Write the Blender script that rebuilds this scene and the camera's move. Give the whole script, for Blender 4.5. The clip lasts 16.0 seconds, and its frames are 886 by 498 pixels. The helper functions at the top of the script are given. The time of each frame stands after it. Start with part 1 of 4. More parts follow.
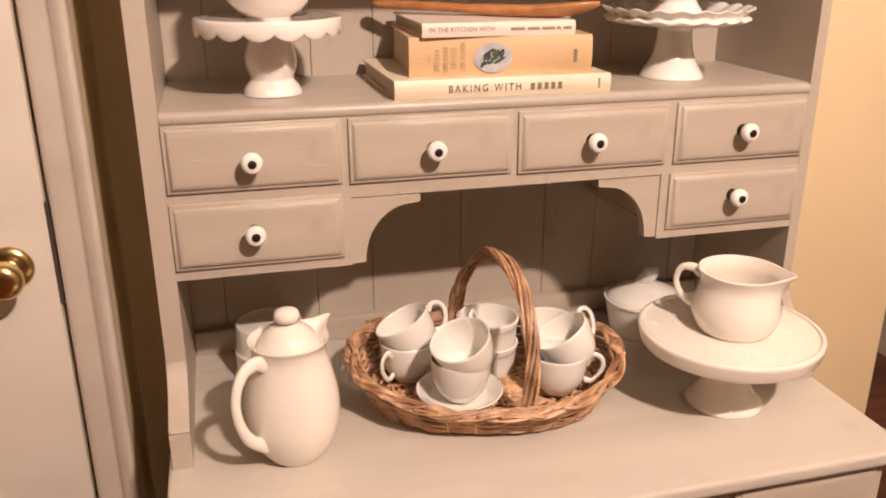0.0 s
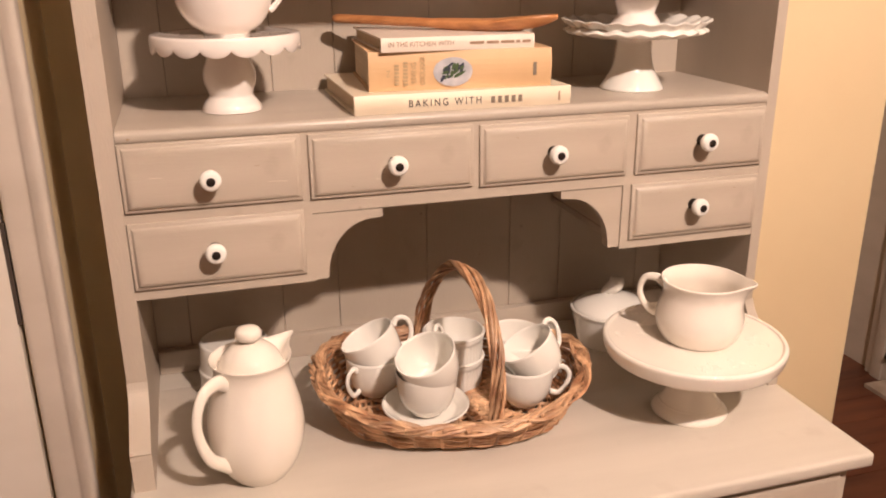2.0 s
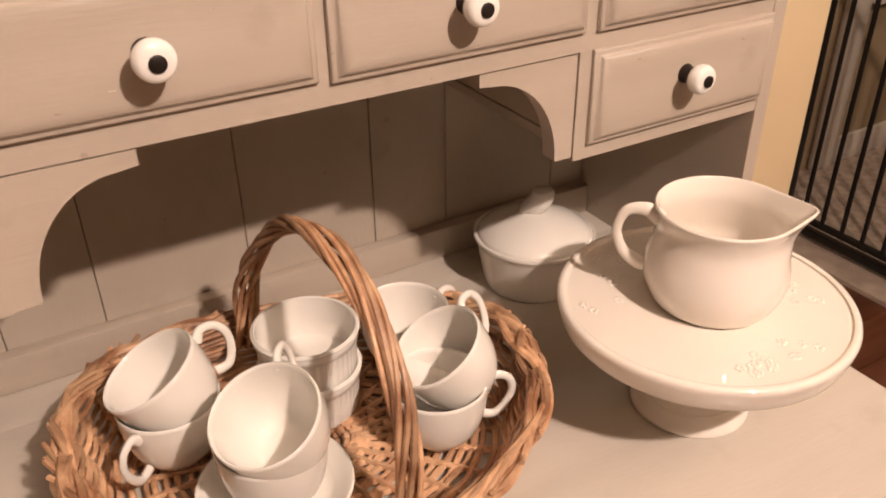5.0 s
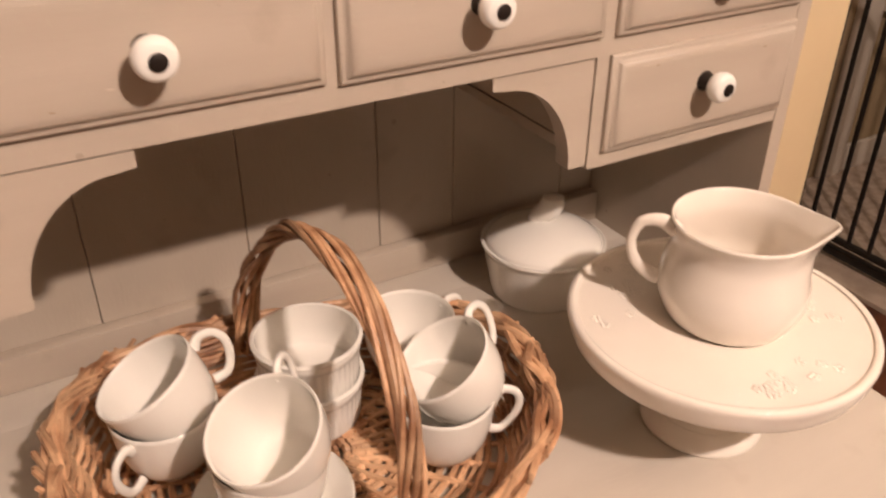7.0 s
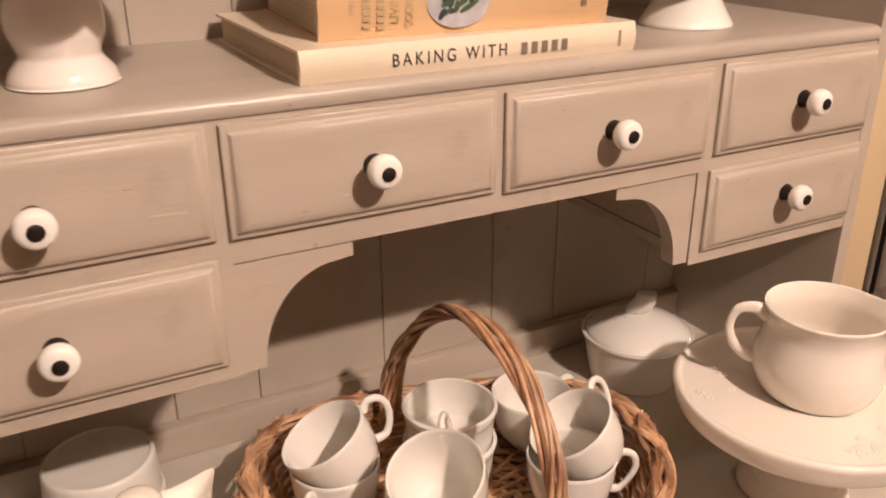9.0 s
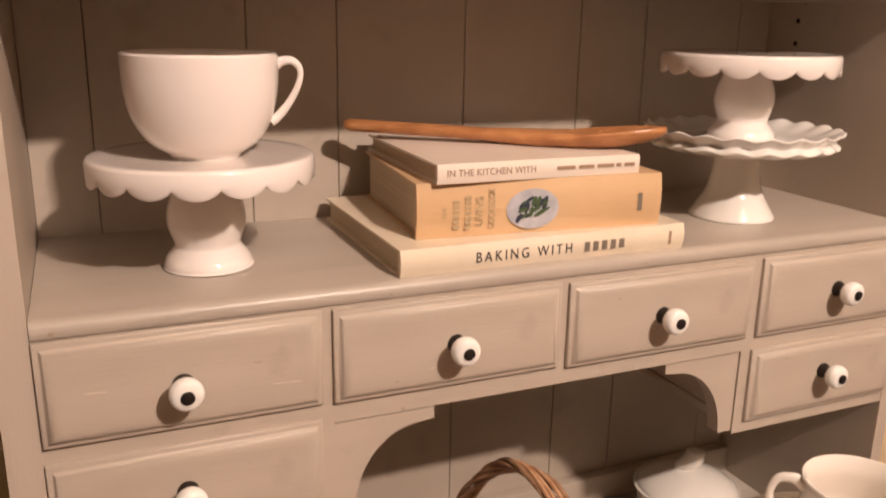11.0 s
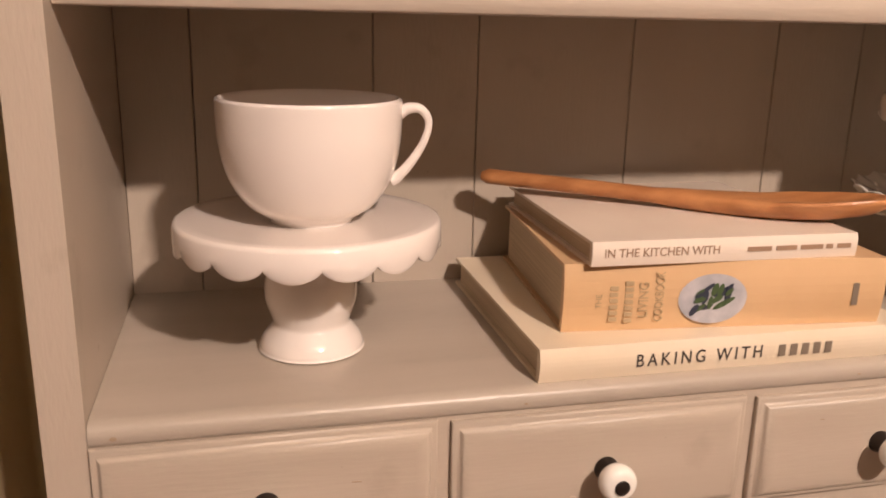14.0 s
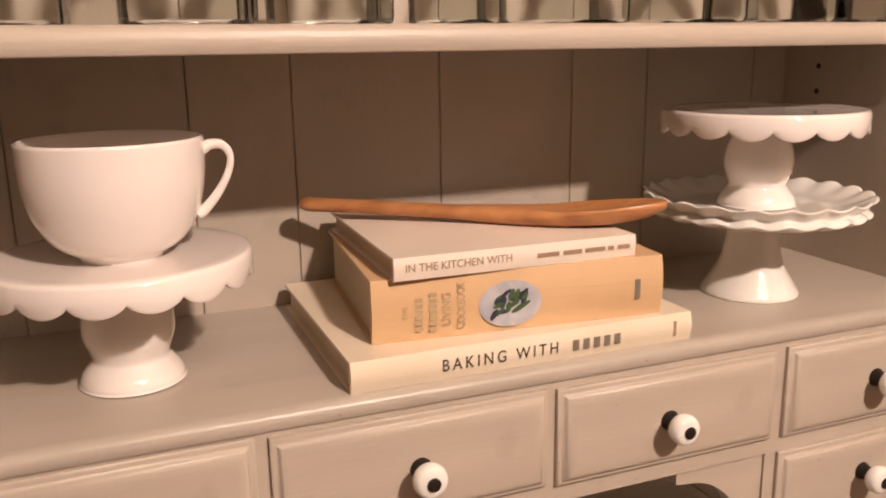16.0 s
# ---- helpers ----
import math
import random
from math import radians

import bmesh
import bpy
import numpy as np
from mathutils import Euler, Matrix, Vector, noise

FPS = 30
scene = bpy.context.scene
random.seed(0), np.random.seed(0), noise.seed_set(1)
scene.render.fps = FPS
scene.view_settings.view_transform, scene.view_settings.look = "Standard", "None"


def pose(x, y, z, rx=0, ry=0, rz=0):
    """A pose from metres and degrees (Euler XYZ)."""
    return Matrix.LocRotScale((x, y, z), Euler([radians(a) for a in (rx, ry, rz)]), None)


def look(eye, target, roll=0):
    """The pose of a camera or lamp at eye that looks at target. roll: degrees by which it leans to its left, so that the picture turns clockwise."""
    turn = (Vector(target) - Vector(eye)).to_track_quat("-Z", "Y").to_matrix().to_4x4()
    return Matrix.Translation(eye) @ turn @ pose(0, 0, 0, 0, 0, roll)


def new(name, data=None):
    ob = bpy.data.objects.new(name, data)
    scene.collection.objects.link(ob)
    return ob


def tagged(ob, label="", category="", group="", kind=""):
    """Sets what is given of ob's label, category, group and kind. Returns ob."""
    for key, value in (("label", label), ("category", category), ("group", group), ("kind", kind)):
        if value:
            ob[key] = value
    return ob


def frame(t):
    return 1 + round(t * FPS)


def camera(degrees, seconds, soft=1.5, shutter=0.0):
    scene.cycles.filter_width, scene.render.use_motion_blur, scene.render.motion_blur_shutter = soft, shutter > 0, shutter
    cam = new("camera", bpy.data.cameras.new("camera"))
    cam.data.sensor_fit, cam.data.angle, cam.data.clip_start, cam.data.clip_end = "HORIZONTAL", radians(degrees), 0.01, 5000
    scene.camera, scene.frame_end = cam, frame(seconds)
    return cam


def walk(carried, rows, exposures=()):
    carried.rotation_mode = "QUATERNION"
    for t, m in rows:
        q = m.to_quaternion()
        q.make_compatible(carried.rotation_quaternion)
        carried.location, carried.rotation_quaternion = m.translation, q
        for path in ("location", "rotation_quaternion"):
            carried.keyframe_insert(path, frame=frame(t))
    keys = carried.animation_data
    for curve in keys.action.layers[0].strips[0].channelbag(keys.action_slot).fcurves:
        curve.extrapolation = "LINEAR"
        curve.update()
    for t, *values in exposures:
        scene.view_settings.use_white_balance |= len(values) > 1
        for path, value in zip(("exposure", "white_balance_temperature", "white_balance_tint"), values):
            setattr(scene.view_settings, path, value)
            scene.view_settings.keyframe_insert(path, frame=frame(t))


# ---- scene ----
cam = camera(55.6, 16.0, soft=1.85, shutter=0.5)

PATH = [
    (0, (0.045, 0.033, 1.353), (0.529, 1.847, 0.665), 0.0),
    (0.5, (0.054, 0.024, 1.357), (0.503, 1.857, 0.696), -0.5),
    (1, (0.057, 0.026, 1.362), (0.523, 1.858, 0.708), -0.7),
    (1.5, (0.06, 0.027, 1.358), (0.554, 1.856, 0.719), -0.7),
    (2, (0.062, 0.032, 1.356), (0.602, 1.839, 0.692), -0.4),
    (2.5, (0.065, 0.047, 1.345), (0.618, 1.838, 0.648), -0.3),
    (3, (0.062, 0.139, 1.319), (0.698, 1.885, 0.579), -0.8),
    (3.5, (0.043, 0.296, 1.307), (0.826, 1.95, 0.499), -2.0),
    (4, (0.069, 0.392, 1.283), (0.944, 1.966, 0.414), -2.2),
    (4.5, (0.16, 0.478, 1.27), (1.03, 2.003, 0.311), -1.4),
    (4.7, (0.192, 0.509, 1.266), (1.059, 2.004, 0.258), -1.0),
    (6.8, (0.217, 0.546, 1.25), (1.087, 2.006, 0.195), 0.3),
    (7, (0.208, 0.545, 1.256), (1.072, 2.027, 0.227), 0.4),
    (7.5, (0.187, 0.542, 1.265), (1.041, 2.07, 0.297), 0.5),
    (8, (0.161, 0.531, 1.279), (0.997, 2.103, 0.368), 0.2),
    (8.2, (0.145, 0.526, 1.279), (0.987, 2.112, 0.399), -0.1),
    (10.3, (0.006, 0.411, 1.348), (0.834, 2.115, 0.707), 0.7),
    (10.5, (0.013, 0.413, 1.357), (0.823, 2.137, 0.748), 0.6),
    (11, (0.023, 0.41, 1.378), (0.79, 2.177, 0.841), 1.0),
    (11.5, (0.028, 0.411, 1.39), (0.777, 2.197, 0.89), 1.5),
    (12, (0.027, 0.426, 1.392), (0.759, 2.225, 0.915), 1.7),
    (12.5, (0.031, 0.47, 1.396), (0.673, 2.302, 0.915), 1.5),
    (13, (0.044, 0.525, 1.397), (0.557, 2.391, 0.891), 1.3),
    (13.5, (0.062, 0.548, 1.398), (0.518, 2.419, 0.859), 1.6),
    (14, (0.07, 0.545, 1.398), (0.522, 2.419, 0.866), 1.3),
    (14.5, (0.079, 0.536, 1.399), (0.586, 2.402, 0.889), 0.8),
    (15, (0.1, 0.521, 1.396), (0.68, 2.368, 0.896), -0.1),
    (15.5, (0.107, 0.502, 1.397), (0.772, 2.326, 0.916), -0.8),
    (16, (0.112, 0.493, 1.403), (0.822, 2.303, 0.935), -0.8),
]
walk(cam, [(t, look(eye, target, roll)) for t, eye, target, roll in PATH],
     [(0, 0.33), (2.5, 0.34), (3.5, 0.29), (7, 0.2), (8.2, 0.18), (10.5, 0.1), (12.5, 0.06), (14.5, 0.01), (16, 0.09)])

# ---- world and light ----
world = bpy.data.worlds.new("room_air")
scene.world = world
world.use_nodes = True
world.node_tree.nodes["Background"].inputs[0].default_value = (1.0, 0.85, 0.7, 1)
world.node_tree.nodes["Background"].inputs[1].default_value = 0.002


def lamp(name, place, watts, colour, radius):
    data = bpy.data.lights.new(name, "POINT")
    data.energy, data.color, data.shadow_soft_size = watts, colour, radius
    ob = new(name, data)
    ob.location = place
    return ob


for bulb in ((0.636, -0.535, 2.395), (0.684, -0.52, 2.395)):
    lamp("kitchen_ceiling_light", bulb, 81.5, (1.0, 0.780, 0.666), 0.03)
# added lamp without a known fixture, brightens the hall beyond the gate
lamp("hall_fill_light", (3.6, 1.2, 2.25), 26, (1.0, 0.82, 0.66), 0.08)

# ---- materials ----


def material(name, base, rough=0.5, metal=0.0, coat=0.0, spec=0.5):
    m = bpy.data.materials.new(name)
    m.use_nodes = True
    b = m.node_tree.nodes["Principled BSDF"]
    b.inputs["Base Color"].default_value = (*base, 1)
    b.inputs["Roughness"].default_value = rough
    b.inputs["Metallic"].default_value = metal
    b.inputs["Coat Weight"].default_value = coat
    b.inputs["Specular IOR Level"].default_value = spec
    return m


def grained(name, low, high, rough=0.5, scale=(8, 8, 8), detail=6, bump=0.1, fine=60.0, metal=0.0, coat=0.0, spread=(0.35, 0.65), distance=0.002, per_piece=0.0, stains=0.0, stain=(0.1, 0.08, 0.06), dings=0.0):
    """Two scales of colour variation, fine relief, and a shade that differs from piece to piece."""
    m = material(name, low, rough, metal, coat)
    t = m.node_tree
    b = t.nodes["Principled BSDF"]
    at = t.nodes.new("ShaderNodeTexCoord")
    mp = t.nodes.new("ShaderNodeMapping")
    mp.inputs["Scale"].default_value = scale
    t.links.new(at.outputs["Object"], mp.inputs[0])
    n = t.nodes.new("ShaderNodeTexNoise")
    n.inputs["Scale"].default_value, n.inputs["Detail"].default_value = 1.0, detail
    t.links.new(mp.outputs[0], n.inputs["Vector"])
    r = t.nodes.new("ShaderNodeValToRGB")
    r.color_ramp.elements[0].position, r.color_ramp.elements[1].position = spread
    r.color_ramp.elements[0].color, r.color_ramp.elements[1].color = (*low, 1), (*high, 1)
    t.links.new(n.outputs[0], r.inputs[0])
    out = r.outputs[0]
    if stains:
        s = t.nodes.new("ShaderNodeTexNoise")
        s.inputs["Scale"].default_value, s.inputs["Detail"].default_value = 23.0, 8
        t.links.new(at.outputs["Object"], s.inputs["Vector"])
        k = t.nodes.new("ShaderNodeMapRange")
        k.inputs[1].default_value, k.inputs[2].default_value, k.inputs[4].default_value = 0.63, 0.74, stains
        t.links.new(s.outputs[0], k.inputs[0])
        mix = t.nodes.new("ShaderNodeMix")
        mix.data_type = "RGBA"
        t.links.new(k.outputs[0], mix.inputs[0])
        t.links.new(out, mix.inputs[6])
        mix.inputs[7].default_value = (*stain, 1)
        out = mix.outputs[2]
    if dings:
        v = t.nodes.new("ShaderNodeTexVoronoi")
        v.inputs["Scale"].default_value = 26.0
        t.links.new(at.outputs["Object"], v.inputs["Vector"])
        w = t.nodes.new("ShaderNodeTexNoise")
        w.inputs["Scale"].default_value = 9.0
        t.links.new(at.outputs["Object"], w.inputs["Vector"])
        lim = t.nodes.new("ShaderNodeMapRange")
        lim.inputs[1].default_value, lim.inputs[2].default_value, lim.inputs[3].default_value, lim.inputs[4].default_value = 0.52, 0.72, 0.02, 0.1
        t.links.new(w.outputs[0], lim.inputs[0])
        near = t.nodes.new("ShaderNodeMath")
        near.operation = "LESS_THAN"
        t.links.new(v.outputs["Distance"], near.inputs[0])
        t.links.new(lim.outputs[0], near.inputs[1])
        amount = t.nodes.new("ShaderNodeMath")
        amount.operation = "MULTIPLY"
        amount.inputs[1].default_value = dings
        t.links.new(near.outputs[0], amount.inputs[0])
        mix = t.nodes.new("ShaderNodeMix")
        mix.data_type = "RGBA"
        t.links.new(amount.outputs[0], mix.inputs[0])
        t.links.new(out, mix.inputs[6])
        mix.inputs[7].default_value = (*stain, 1)
        out = mix.outputs[2]
    if per_piece:
        info = t.nodes.new("ShaderNodeObjectInfo")
        k = t.nodes.new("ShaderNodeMapRange")
        k.inputs[3].default_value, k.inputs[4].default_value = 1 - per_piece, 1 + per_piece
        t.links.new(info.outputs["Random"], k.inputs[0])
        h = t.nodes.new("ShaderNodeHueSaturation")
        t.links.new(k.outputs[0], h.inputs["Value"])
        t.links.new(out, h.inputs["Color"])
        out = h.outputs[0]
    t.links.new(out, b.inputs["Base Color"])
    f = t.nodes.new("ShaderNodeTexNoise")
    f.inputs["Scale"].default_value, f.inputs["Detail"].default_value = fine / max(scale) * 1.0, 4
    t.links.new(mp.outputs[0], f.inputs["Vector"])
    bp = t.nodes.new("ShaderNodeBump")
    bp.inputs["Strength"].default_value, bp.inputs["Distance"].default_value = bump, distance
    t.links.new(f.outputs[0], bp.inputs["Height"])
    t.links.new(bp.outputs[0], b.inputs["Normal"])
    rr = t.nodes.new("ShaderNodeMapRange")
    rr.inputs[3].default_value, rr.inputs[4].default_value = max(0.02, rough - 0.04), min(1, rough + 0.05)
    t.links.new(n.outputs[0], rr.inputs[0])
    t.links.new(rr.outputs[0], b.inputs["Roughness"])
    return m


PAINT = grained("greige_painted_wood", (0.446, 0.381, 0.31), (0.506, 0.436, 0.36), 0.42, (14, 14, 3), 8, 0.2, 420, dings=0.45, spread=(0.25, 0.75), stains=0.22, stain=(0.27, 0.21, 0.15), distance=0.0012)
PAINT_X = grained("greige_painted_wood_across", (0.446, 0.381, 0.31), (0.506, 0.436, 0.36), 0.42, (4, 42, 42), 8, 0.2, 420, dings=0.45, spread=(0.25, 0.75), stains=0.22, stain=(0.27, 0.21, 0.15), distance=0.0012)
# same paint as PAINT; the shelf top's duller shading is put into the colour
PAINT_TOP_DIM = grained("greige_paint_dimmed_top", (0.415, 0.363, 0.303), (0.465, 0.408, 0.343), 0.34, (4, 24, 24), 7, 0.2, 400, stains=0.2, stain=(0.3, 0.25, 0.2), distance=0.001)
# same paint again, lightened: light falling on the worktop is in its colour
WORKTOP_LIT = grained("greige_paint_lit_worktop", (0.535, 0.487, 0.420), (0.582, 0.531, 0.460), 0.32, (4, 24, 24), 7, 0.2, 400, stains=0.2, stain=(0.34, 0.28, 0.22), distance=0.001)
DARK_GAP = material("dark_joint", (0.05, 0.035, 0.025), 0.9)
CREAM = grained("cream_glazed_ceramic", (0.80, 0.742, 0.662), (0.84, 0.782, 0.702), 0.055, (9, 9, 9), 3, 0.03, 40, coat=0.4)
WHITE = grained("white_glazed_porcelain", (0.79, 0.765, 0.71), (0.83, 0.805, 0.75), 0.06, (9, 9, 9), 3, 0.02, 40, coat=0.4)
WARM_WHITE = grained("warm_white_ceramic", (0.82, 0.76, 0.71), (0.86, 0.80, 0.75), 0.07, (9, 9, 9), 3, 0.03, 40, coat=0.3)
KNOB_WHITE = material("knob_porcelain", (0.85, 0.83, 0.78), 0.1, coat=0.5)
IRON = material("dark_iron", (0.03, 0.022, 0.018), 0.45, 0.6)
WICKER = grained("honey_wicker", (0.31, 0.15, 0.075), (0.66, 0.42, 0.25), 0.48, (34, 34, 34), 5, 0.4, 200, per_piece=0.35)
SPOON = grained("cherry_spoon_wood", (0.36, 0.145, 0.052), (0.56, 0.26, 0.105), 0.38, (10, 60, 60), 6, 0.1, 160)
BOOK_CREAM = grained("ivory_dust_jacket", (0.75, 0.645, 0.485), (0.79, 0.69, 0.54), 0.35, (12, 12, 12), 4, 0.03, 60)
BOOK_TAN = grained("tan_dust_jacket", (0.62, 0.41, 0.225), (0.67, 0.455, 0.26), 0.35, (12, 12, 12), 4, 0.03, 60)
BOOK_WHITE = grained("white_dust_jacket", (0.78, 0.68, 0.58), (0.82, 0.73, 0.63), 0.35, (12, 12, 12), 4, 0.03, 60)
PAGES = grained("book_pages", (0.50, 0.40, 0.27), (0.66, 0.55, 0.40), 0.8, (3, 3, 900), 2, 0.5, 900)
INK = material("dark_ink", (0.05, 0.04, 0.035), 0.6)
INK_SOFT = material("worn_dark_ink", (0.20, 0.16, 0.12), 0.6)
INK_GREY = material("grey_ink", (0.46, 0.34, 0.20), 0.6)
INK_BROWN = material("brown_ink", (0.34, 0.22, 0.14), 0.6)
OVAL = grained("pale_blue_emblem", (0.36, 0.37, 0.41), (0.54, 0.53, 0.56), 0.4, (60, 60, 60), 4, 0.0, 60)
LEAF = material("emblem_green", (0.06, 0.10, 0.04), 0.5)
LEAF_DARK = material("emblem_navy", (0.03, 0.035, 0.06), 0.5)
WALL = grained("warm_yellow_wall_paint", (0.80, 0.645, 0.40), (0.84, 0.685, 0.43), 0.7, (3, 3, 3), 5, 0.1, 120)
TRIM = grained("off_white_trim_paint", (0.545, 0.48, 0.405), (0.60, 0.53, 0.455), 0.35, (5, 5, 14), 5, 0.06, 120)
DOOR = grained("off_white_door_paint", (0.65, 0.585, 0.505), (0.69, 0.63, 0.55), 0.35, (4, 4, 14), 5, 0.06, 120)
BRASS = grained("polished_brass", (0.66, 0.46, 0.20), (0.74, 0.55, 0.27), 0.2, (20, 20, 20), 3, 0.02, 60, metal=1.0)
FLOOR = grained("dark_red_floor_boards", (0.085, 0.026, 0.012), (0.16, 0.055, 0.026), 0.3, (2.5, 18, 18), 7, 0.12, 120, per_piece=0.2)
STONE = grained("pale_threshold_stone", (0.34, 0.27, 0.21), (0.46, 0.38, 0.31), 0.5, (16, 16, 16), 6, 0.1, 80)
CARPET = grained("beige_carpet", (0.32, 0.24, 0.19), (0.46, 0.36, 0.29), 0.95, (40, 40, 40), 6, 0.6, 400, distance=0.006)
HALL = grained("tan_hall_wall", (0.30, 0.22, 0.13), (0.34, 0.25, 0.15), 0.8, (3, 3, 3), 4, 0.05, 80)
# colour of walls out of view, kept dark so they bounce little light
ROOM = grained("darkened_unseen_wall", (0.26, 0.20, 0.13), (0.29, 0.22, 0.145), 0.8, (3, 3, 3), 4, 0.05, 80)
# ceiling out of view, its colour lowered to weaken light bounced from the lamps
CEIL = grained("darkened_unseen_ceiling", (0.34, 0.30, 0.25), (0.38, 0.34, 0.29), 0.9, (4, 4, 4), 4, 0.1, 90)
BLACK = material("black_enamelled_steel", (0.012, 0.01, 0.009), 0.35, 0.2)
GLASS = bpy.data.materials.new("clear_jar_glass")
GLASS.use_nodes = True
tree = GLASS.node_tree
tree.nodes.clear()
clear, shine, edge, both, done = (tree.nodes.new("ShaderNode" + k) for k in ("BsdfTransparent", "BsdfGlossy", "Fresnel", "MixShader", "OutputMaterial"))
clear.inputs[0].default_value = (0.94, 0.95, 0.93, 1)
shine.inputs["Roughness"].default_value = 0.03
edge.inputs["IOR"].default_value = 1.5
for a, b in ((edge.outputs[0], both.inputs[0]), (clear.outputs[0], both.inputs[1]), (shine.outputs[0], both.inputs[2]), (both.outputs[0], done.inputs[0])):
    tree.links.new(a, b)

# ---- builders ----


def thing(name, place, label, category, group="", kind="", turn=0.0):
    ob = new(name)
    ob.empty_display_size = 0.02
    ob.matrix_basis = pose(*place, 0, 0, turn)
    return tagged(ob, label, category, group, kind)


def part(name, bm, mat, parent=None, label="", smooth=False, m=None):
    me = bpy.data.meshes.new(name)
    bmesh.ops.recalc_face_normals(bm, faces=bm.faces[:])
    if smooth:
        for f in bm.faces:
            f.smooth = True
    bm.to_mesh(me)
    bm.free()
    for x in mat if isinstance(mat, (list, tuple)) else (mat,):
        me.materials.append(x)
    if smooth:
        me.set_sharp_from_angle(angle=radians(50))
    ob = new(name, me)
    if parent:
        ob.parent = parent
    if m is not None:
        ob.matrix_basis = m
    if label:
        tagged(ob, label)
    return ob


def box(bm, x0, x1, y0, y1, z0, z1, bevel=0.0, segments=2):
    r = bmesh.ops.create_cube(bm, size=1, matrix=Matrix.Translation(((x0 + x1) / 2, (y0 + y1) / 2, (z0 + z1) / 2)) @ Matrix.Diagonal((x1 - x0, y1 - y0, z1 - z0, 1)))
    if bevel:
        edges = {e for v in r["verts"] for e in v.link_edges}
        bmesh.ops.bevel(bm, geom=list(edges), offset=bevel, segments=segments, affect="EDGES", profile=0.6)
    return bm


def block(name, x0, x1, y0, y1, z0, z1, mat, parent=None, bevel=0.0015, label=""):
    return part(name, box(bmesh.new(), x0, x1, y0, y1, z0, z1, bevel), mat, parent, label, smooth=bevel > 0)


def rings(bm, loops, close=False, caps=(False, False)):
    """Skins a list of equally long closed loops of points."""
    made = [[bm.verts.new(p) for p in loop] for loop in loops]
    pairs = list(zip(made, made[1:])) + ([(made[-1], made[0])] if close else [])
    for a, b in pairs:
        for i in range(len(a)):
            j = (i + 1) % len(a)
            bm.faces.new((a[i], a[j], b[j], b[i]))
    if caps[0]:
        bm.faces.new(made[0])
    if caps[1]:
        bm.faces.new(made[-1][::-1])
    return bm


def smooth_profile(points, steps=5):
    """A rounded line through the given (r, z) points."""
    out = []
    p = [Vector(q) for q in points]
    for i in range(len(p) - 1):
        a, b, c, d = p[max(i - 1, 0)], p[i], p[i + 1], p[min(i + 2, len(p) - 1)]
        for k in range(steps):
            t = k / steps
            out.append(0.5 * ((2 * b) + (c - a) * t + (2 * a - 5 * b + 4 * c - d) * t * t + (3 * b - a - 3 * c + d) * t ** 3))
    out.append(p[-1])
    return [(max(q[0], 0.0004), q[1]) for q in out]


def lathe(profile, n=56, shape=None, squash=1.0):
    bm = bmesh.new()
    loops = []
    for r, z in profile:
        loop = []
        for i in range(n):
            a = 2 * math.pi * i / n
            x, y, h = r * math.cos(a), r * math.sin(a) * squash, z
            if shape:
                x, y, h = shape(a, r, z, x, y)
            loop.append((x, y, h))
        loops.append(loop)
    return rings(bm, loops, caps=(True, True))


def spline(points, steps=8):
    p = [Vector(q) for q in points]
    out = []
    for i in range(len(p) - 1):
        a, b, c, d = p[max(i - 1, 0)], p[i], p[i + 1], p[min(i + 2, len(p) - 1)]
        for k in range(steps):
            t = k / steps
            out.append(0.5 * ((2 * b) + (c - a) * t + (2 * a - 5 * b + 4 * c - d) * t * t + (3 * b - a - 3 * c + d) * t ** 3))
    out.append(p[-1])
    return out


def tube(points, radius, sides=8, closed=False, flat=1.0, up=(0, 0, 1), bm=None):
    """A rod along points; radius is a number or a function of the way along (0 to 1); flat widens it sideways."""
    bm = bm or bmesh.new()
    p = [Vector(q) for q in points]
    loops = []
    for i, q in enumerate(p):
        a, b = (p[i - 1], p[(i + 1) % len(p)]) if closed else (p[max(i - 1, 0)], p[min(i + 1, len(p) - 1)])
        way = (b - a).normalized()
        side = way.cross(Vector(up))
        side = side.normalized() if side.length > 1e-5 else Vector((1, 0, 0))
        top = side.cross(way)
        r = radius(i / (len(p) - 1)) if callable(radius) else radius
        loops.append([q + side * (r * flat * math.cos(t)) + top * (r * math.sin(t)) for t in (2 * math.pi * k / sides for k in range(sides))])
    return rings(bm, loops, close=closed, caps=(not closed, not closed))


def text(body, size, mat, parent, m, name="lettering", spacing=1.0, squeeze=1.0):
    cu = bpy.data.curves.new(name, "FONT")
    cu.body, cu.size, cu.extrude, cu.space_character = body, size, 0.0002, spacing
    cu.align_x, cu.align_y = "LEFT", "CENTER"
    tmp = bpy.data.objects.new(name, cu)
    me = bpy.data.meshes.new_from_object(tmp)
    bpy.data.objects.remove(tmp)
    me.transform(Matrix.Diagonal((squeeze, 1, 1, 1)))
    me.materials.clear()
    me.materials.append(mat)
    ob = new(name, me)
    ob.parent, ob.matrix_basis = parent, m
    return ob


def bar(parent, mat, m, width, height, name="printed_bar"):
    return part(name, box(bmesh.new(), 0, width, -height / 2, height / 2, 0, 0.0003), mat, parent, m=m)


# ---- the room ----
BACK_Y, DOOR_Y = 1.276, 1.09


def setting(ob, label, category):
    return tagged(ob, label, category, kind="structure")


